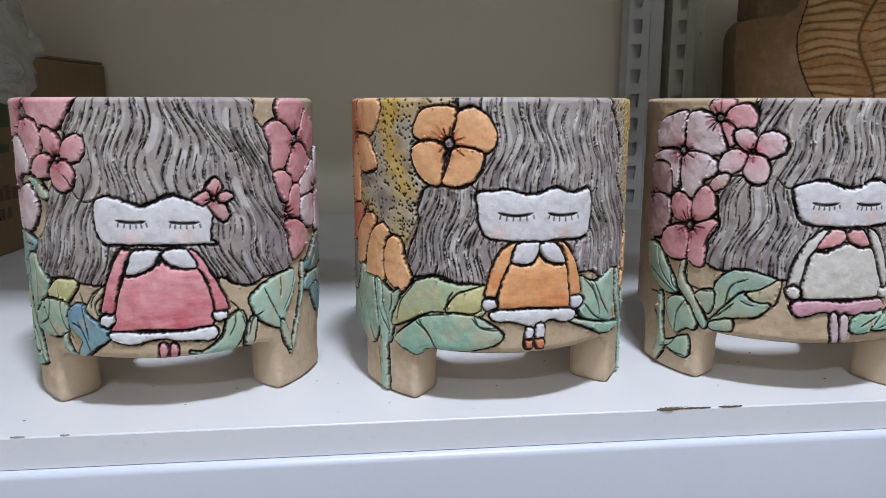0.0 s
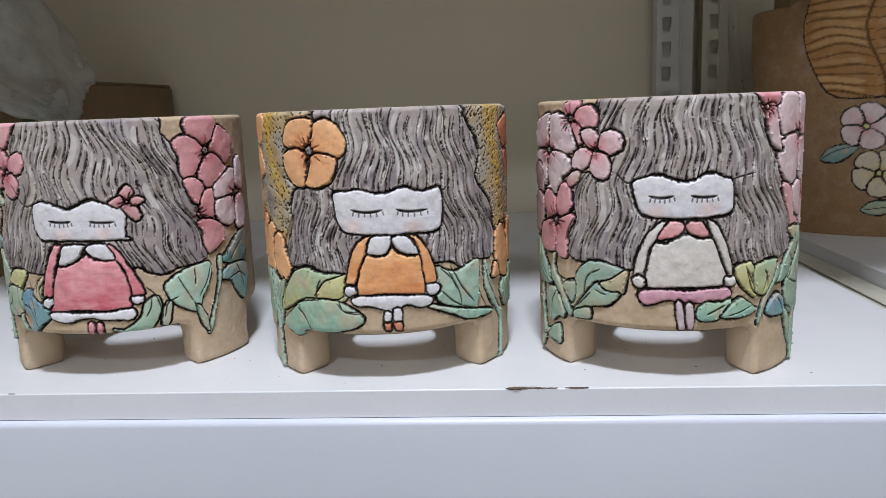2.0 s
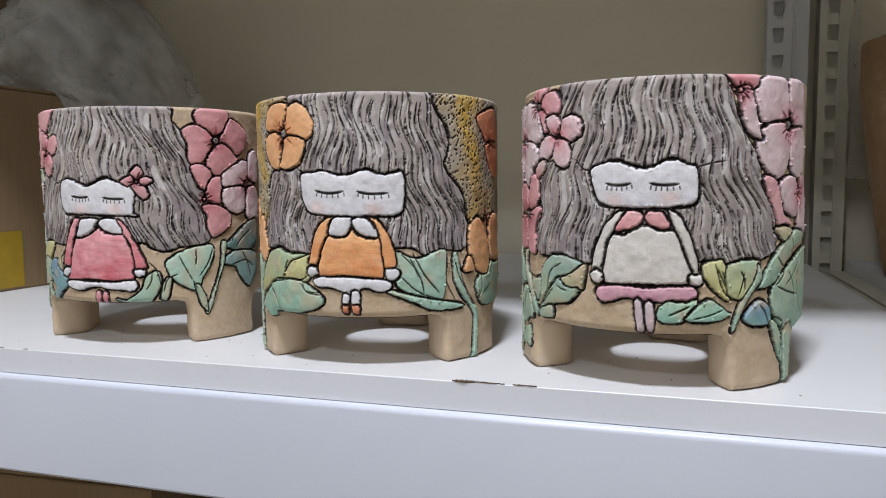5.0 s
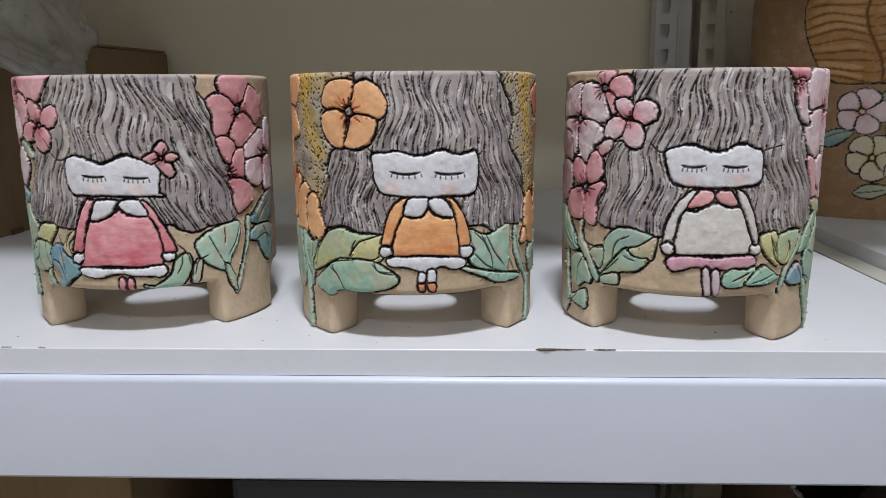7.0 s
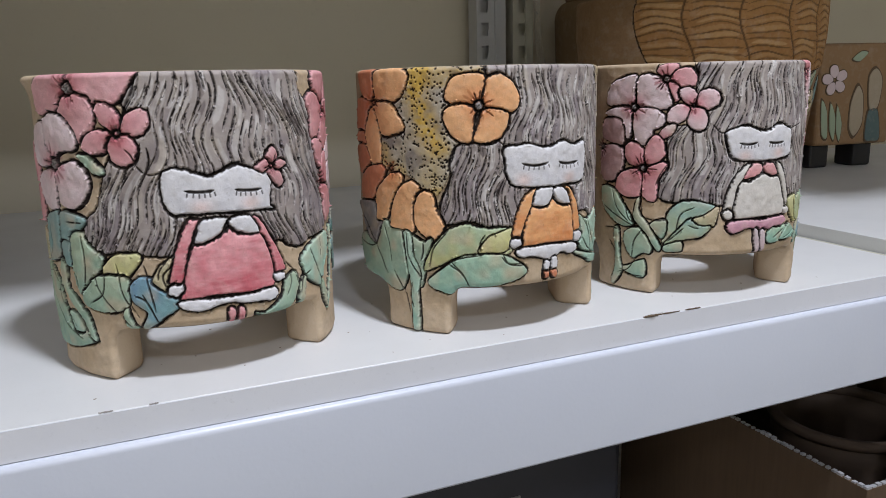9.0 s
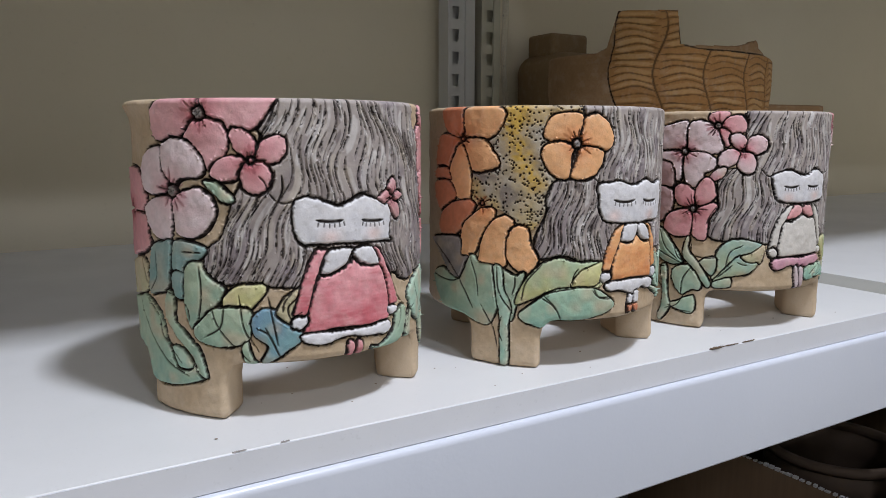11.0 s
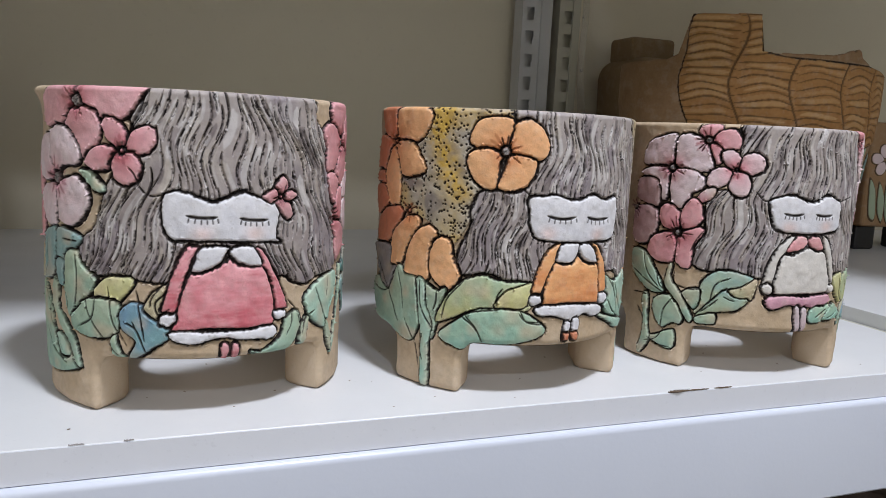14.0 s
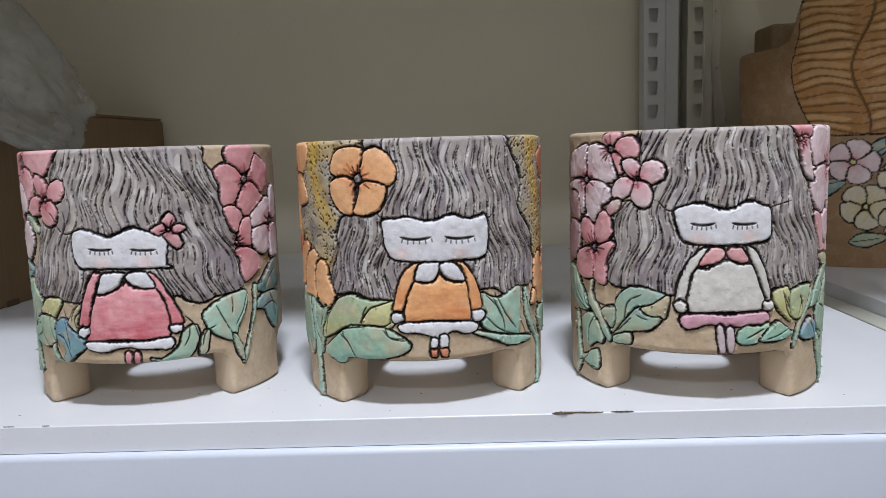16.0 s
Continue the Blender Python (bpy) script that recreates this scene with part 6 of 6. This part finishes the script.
    box = thing("carton", at, label, "box", group, turn=turn)
    part("body", block(-w, 0, 0, d, 0, h - 0.004, 0.002, 2), material or CARTON, box)
    part("flap", block(-w + 0.002, -0.002, 0.001, d / 2 - 0.0015, h - 0.0035, h, 0.0012, 2), material or CARTON, box)
    part("flap", block(-w + 0.002, -0.002, d / 2 + 0.0015, d - 0.001, h - 0.0035, h, 0.0012, 2), material or CARTON, box)
    return box


big_box = carton((-0.368, 0.49, SHELF), (0.42, 0.525, 0.196), "large brown cardboard carton with faded green print", -4.2)


def side_print(box, y0, y1, z0, z1, material, name="print", label=""):
    return part(name, block(0.0, 0.0009, y0, y1, z0, z1), material, box, label)


for (ya, yb), (za, zb) in (((0.205, 0.225), (0.118, 0.168)), ((0.228, 0.262), (0.112, 0.174)), ((0.265, 0.285), (0.122, 0.16)), ((0.21, 0.28), (0.098, 0.106))):
    side_print(big_box, ya, yb, za, zb, INK_GREEN, "print", "faded green printed mark")
for i in range(9):
    side_print(big_box, 0.20 + i * 0.013, 0.209 + i * 0.013, 0.052, 0.064 + 0.003 * (i % 2), INK_DARK, "print", "faint dark printed bars")
    if i % 3:
        side_print(big_box, 0.20 + i * 0.013, 0.208 + i * 0.013, 0.034, 0.045, INK_DARK)
side_print(big_box, 0.0, 0.048, 0.003, 0.057, YELLOW_TAPE, "tape", "strip of yellow tape")
side_print(big_box, 0.160, 0.178, 0.0, 0.006, INK_DARK, "slot", "dark torn hand slot")


def plastic_bag(at, label):
    """A milky plastic bag slumped over the carton: a creased, half-empty sack."""
    bag = thing("plastic_bag", at, label, "bag")
    bm = bmesh.new()
    bmesh.ops.create_icosphere(bm, subdivisions=5, radius=1.0)
    for v in bm.verts:
        c = v.co.copy()
        ridge = noise.fractal(c * 1.4, 0.9, 2.1, 4) * 0.16 + abs(noise.noise(c * 3.1 + Vector((4, 1, 2)))) * 0.12
        k = 0.92 + ridge
        x, y, z = c.x * 0.122 * k, c.y * 0.11 * k, c.z * (0.105 if c.z > 0 else 0.075) * k * (1 - 0.35 * abs(c.x))
        z -= max(0.0, x - 0.02) * 0.8
        if x < -0.06:
            z = z * 0.6 - 0.012
            y *= 0.7
        v.co = (x, y, z)
    for f in bm.faces:
        f.smooth = True
    part("sack", bm, BAG_FILM, bag)
    knot = bmesh.new()
    bmesh.ops.create_cone(knot, segments=14, radius1=0.022, radius2=0.008, depth=0.09, cap_ends=True)
    bmesh.ops.rotate(knot, verts=knot.verts, cent=(0, 0, 0), matrix=Matrix.Rotation(radians(-78), 3, "Y"))
    bmesh.ops.translate(knot, verts=knot.verts, vec=(-0.15, -0.01, -0.02))
    for f in knot.faces:
        f.smooth = True
    part("gathered_neck", knot, BAG_FILM, bag)
    return bag


plastic_bag((-0.388, 0.675, SHELF + 0.24), "crumpled milky plastic bag slumped on the carton")


def basket(at, label):
    """A small white plastic basket with a turned-out rim and upright slots."""
    made = thing("basket", at, label, "basket")
    part("rim", lathe([(0.050, 0.066), (0.060, 0.067), (0.061, 0.070), (0.050, 0.0715), (0.048, 0.069)], 48), WHITE_PLASTIC, made)
    part("base", lathe([(0.001, 0.0), (0.040, 0.0), (0.041, 0.012), (0.0395, 0.012), (0.038, 0.003), (0.001, 0.003)], 48), WHITE_PLASTIC, made)
    for i in range(18):
        a = i * math.tau / 18
        bm = bmesh.new()
        lo, hi = [], []
        for r, z, row in ((0.0395, 0.010, lo), (0.0495, 0.067, hi)):
            for dr, da in ((0, -0.11), (0, 0.11), (-0.0015, 0.11), (-0.0015, -0.11)):
                row.append(bm.verts.new(((r + dr) * math.sin(a + da), -(r + dr) * math.cos(a + da), z)))
        for k in range(4):
            bm.faces.new((lo[k], lo[(k + 1) % 4], hi[(k + 1) % 4], hi[k]))
        bmesh.ops.recalc_face_normals(bm, faces=bm.faces)
        part("slat", bm, WHITE_PLASTIC, made)
    return made


tub = basket((-0.575, 0.66, SHELF + 0.196), "small white slotted plastic basket on the carton")
tub.scale = (1.0, 1.0, 1.22)
# Added dark box; imitates the shade on the wall behind the bag.
carton((-0.60, 0.76, SHELF + 0.1965), (0.2, 0.22, 0.235), "dark carton added to stand for shade on the wall", -4.2, CARTON_SHADED)


def wrap(at, label):
    """A curled sliver of clear film caught on the upright."""
    made = thing("plastic_film", at, label, "film")
    bm, rows = bmesh.new(), []
    for z in np.linspace(0, 1, 14):
        wide = 0.004 + 0.02 * (1 - z)
        rows.append([bm.verts.new((wide * s + 0.003 * math.sin(z * 9), -0.004 - 0.004 * math.sin(s * 3 + z * 5), 0.26 * z)) for s in np.linspace(0, 1, 6)])
    for a, b in zip(rows[:-1], rows[1:]):
        for i in range(5):
            bm.faces.new((a[i], a[i + 1], b[i + 1], b[i])).smooth = True
    part("sheet", bm, CLEAR_FILM, made)
    return made


wrap((0.442, 0.982, SHELF + 0.1), "sliver of clear plastic film hanging by the upright")


# ---- dim things on the lower shelves ----
LOW = SHELF - 0.48
carton((-0.17, 0.47, LOW), (0.5, 0.42, 0.33), "orange-brown cardboard carton in the shade", 3, None, "cartons on the lower shelf")
# Added to block the lit back wall and keep this corner dark.
carton((1.42, 0.72, LOW), (0.62, 0.25, 0.40), "tall cardboard carton added to hide the lit wall", 0, CARTON_SHADED, "cartons on the lower shelf")


def open_carton(at, size, label):
    """A carton with its flaps cut away: four walls, a bottom and a pale torn rim."""
    w, d, h = size
    box = thing("carton", at, label, "box", "cartons on the lower shelf")
    part("bottom", block(0, w, 0, d, 0, 0.004), CARTON_SHADED, box)
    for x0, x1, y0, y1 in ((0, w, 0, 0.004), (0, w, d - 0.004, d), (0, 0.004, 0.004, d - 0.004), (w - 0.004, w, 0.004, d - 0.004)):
        part("side", block(x0, x1, y0, y1, 0.004, h), CARTON_SHADED, box)
        rng = np.random.default_rng(int(1000 * (x0 + y1)))
        bm = bmesh.new()
        along_x = x1 - x0 > y1 - y0
        run = (x1 - x0) if along_x else (y1 - y0)
        for k in range(int(run / 0.006)):
            a, b = k * 0.006 + 0.0006, k * 0.006 + rng.uniform(0.003, 0.0056)
            top = h + rng.uniform(0.001, 0.0028)
            if along_x:
                block(x0 + a, x0 + b, y0 + 0.0004, y1 - 0.0004, h, top, bm=bm)
            else:
                block(x0 + 0.0004, x1 - 0.0004, y0 + a, y0 + b, h, top, bm=bm)
        part("torn_rim", bm, PALE_PRINT, box, "pale torn corrugated rim")
    return box


open_carton((0.353, 0.323, LOW), (0.34, 0.30, 0.31), "open brown cardboard carton with a pale torn rim")
crate = thing("storage_box", (-0.1, 0.5, LOW), "dark navy storage box with pale lettering", "box")
part("body", block(0, 0.36, 0, 0.4, 0, 0.30, 0.006, 2), NAVY_CARD, crate)
part("lid", block(-0.004, 0.364, -0.004, 0.404, 0.302, 0.335, 0.005, 2), NAVY_CARD, crate)
for i in range(8):
    part("lettering", block(0.09 + i * 0.021, 0.105 + i * 0.021, -0.0015, 0.0, 0.235 + 0.004 * (i % 3), 0.262), PALE_PRINT, crate, "pale printed bar")
part("label_sheet", block(0.16, 0.33, -0.001, 0.0, 0.10, 0.21), PALE_PRINT, crate, "pale paper label")
# Jars stand in for bowls, raised to rim height and darkened for shade.
for x, y, r, tall in ((0.445, 0.415, 0.072, 0.305), (0.515, 0.545, 0.075, 0.345)):
    jar = thing("clay_jar", (x, y, LOW + 0.004), "clay jar darkened for shade, in place of a bowl", "jar", "jars in the open carton")
    wall = [(0.001, 0.0), (r * 0.7, 0.0), (r * 0.95, tall * 0.3), (r, tall * 0.7), (r * 0.86, tall * 0.94), (r * 0.9, tall), (r * 0.82, tall), (r * 0.78, tall * 0.93), (r * 0.9, tall * 0.7), (r * 0.6, 0.01), (0.001, 0.01)]
    part("jar", lathe(wall, 48), SHADED_CLAY, jar)
    part("rim", lathe([(r * 0.81, tall), (r * 0.91, tall), (r * 0.94, tall + 0.004), (r * 0.91, tall + 0.008), (r * 0.81, tall + 0.008), (r * 0.79, tall + 0.004), (r * 0.81, tall)], 48), SHADED_CLAY, jar, "rolled clay rim")
for x, y, r, tone in ((0.80, 0.55, 0.055, RUST), (0.86, 0.6, 0.06, TANLEAF), (0.98, 0.5, 0.05, GREY), (0.9, 0.8, 0.07, TANLEAF)):
    bowl = thing("clay_bowl", (x, y, LOW), "small clay bowl stored in the shade", "bowl", "bowls on the lower shelf")
    tint(part("bowl", lathe([(0.001, 0.0), (r * 0.6, 0.0), (r, 0.07), (r * 1.02, 0.10), (r * 0.96, 0.10), (r * 0.9, 0.07), (r * 0.5, 0.01), (0.001, 0.01)], 40), CLAY_LARGE, bowl), tone)


# ---- chips, scuffs and crumbs on the shelf ----
def ragged(name, at, length, wide, seed, material, label, category):
    """A ragged flake with uneven edges, about as long as given."""
    rng = np.random.default_rng(seed)
    bm, top, low = bmesh.new(), [], []
    for s in np.linspace(0, 1, 22):
        half = wide * (0.15 + math.sin(s * math.pi) ** 0.7) * rng.uniform(0.35, 1.0)
        x = (s - 0.5) * length
        top.append(bm.verts.new((x, half * 0.5, 0.0004 * rng.random())))
        low.append(bm.verts.new((x + rng.normal(0, length * 0.006), -half * 0.5, 0.0002)))
    for i in range(21):
        bm.faces.new((top[i], low[i], low[i + 1], top[i + 1]))
    for f in bmesh.ops.extrude_face_region(bm, geom=list(bm.faces))["geom"]:
        if isinstance(f, bmesh.types.BMVert):
            f.co.z += 0.0005
    bmesh.ops.recalc_face_normals(bm, faces=bm.faces)
    made = thing(name, at, label, category, "damage on the shelf edge")
    part("flake", bm, material, made)
    return made


ragged("chip", (0.1435, FRONT + 0.0006, SHELF), 0.012, 0.0030, 5, CHIPPED, "dark chipped spot in the shelf's front edge", "chip")
ragged("chip", (0.1565, FRONT + 0.0004, SHELF), 0.016, 0.0009, 9, CHIPPED, "torn strip beside the chip in the shelf's edge", "chip")
ragged("chip", (0.1745, FRONT + 0.0004, SHELF), 0.012, 0.0012, 7, CHIPPED, "thin scratch in the shelf's front edge", "chip")
ragged("chip", (0.149, FRONT + 0.0030, SHELF), 0.010, 0.0012, 8, MELAMINE, "lifted white flake of melamine over the chip", "chip")
for x, length in ((-0.135, 0.004), (-0.155, 0.006)):
    ragged("scuff", (x, FRONT + 0.0006, SHELF), length, 0.0006, int(900 + 1000 * x), SCUFF, "small dark nick in the shelf's front edge", "scuff")
rng = np.random.default_rng(77)
spots = [(0.087, 0.348), (0.066, 0.360), (-0.09, 0.352), (0.243, 0.352), (0.21, 0.382), (0.05, 0.333), (-0.015, 0.335), (0.10, 0.395), (-0.112, 0.378), (0.30, 0.34), (0.345, 0.6), (-0.16, 0.34)]
for x, y in spots + [(rng.uniform(-0.2, 0.34), rng.uniform(0.33, 0.45)) for _ in range(14)]:
    crumb = bmesh.new()
    bmesh.ops.create_icosphere(crumb, subdivisions=1, radius=rng.uniform(0.0003, 0.0007))
    for v in crumb.verts:
        v.co = Vector((v.co.x * 1.3, v.co.y, abs(v.co.z) * 0.7)) * rng.uniform(0.7, 1.2)
    made = part("crumb", crumb, CRUMB)
    made.location = (x, y, SHELF)
    tagged(made, "tiny crumb of dry clay on the shelf", "crumb", "crumbs on the shelf")
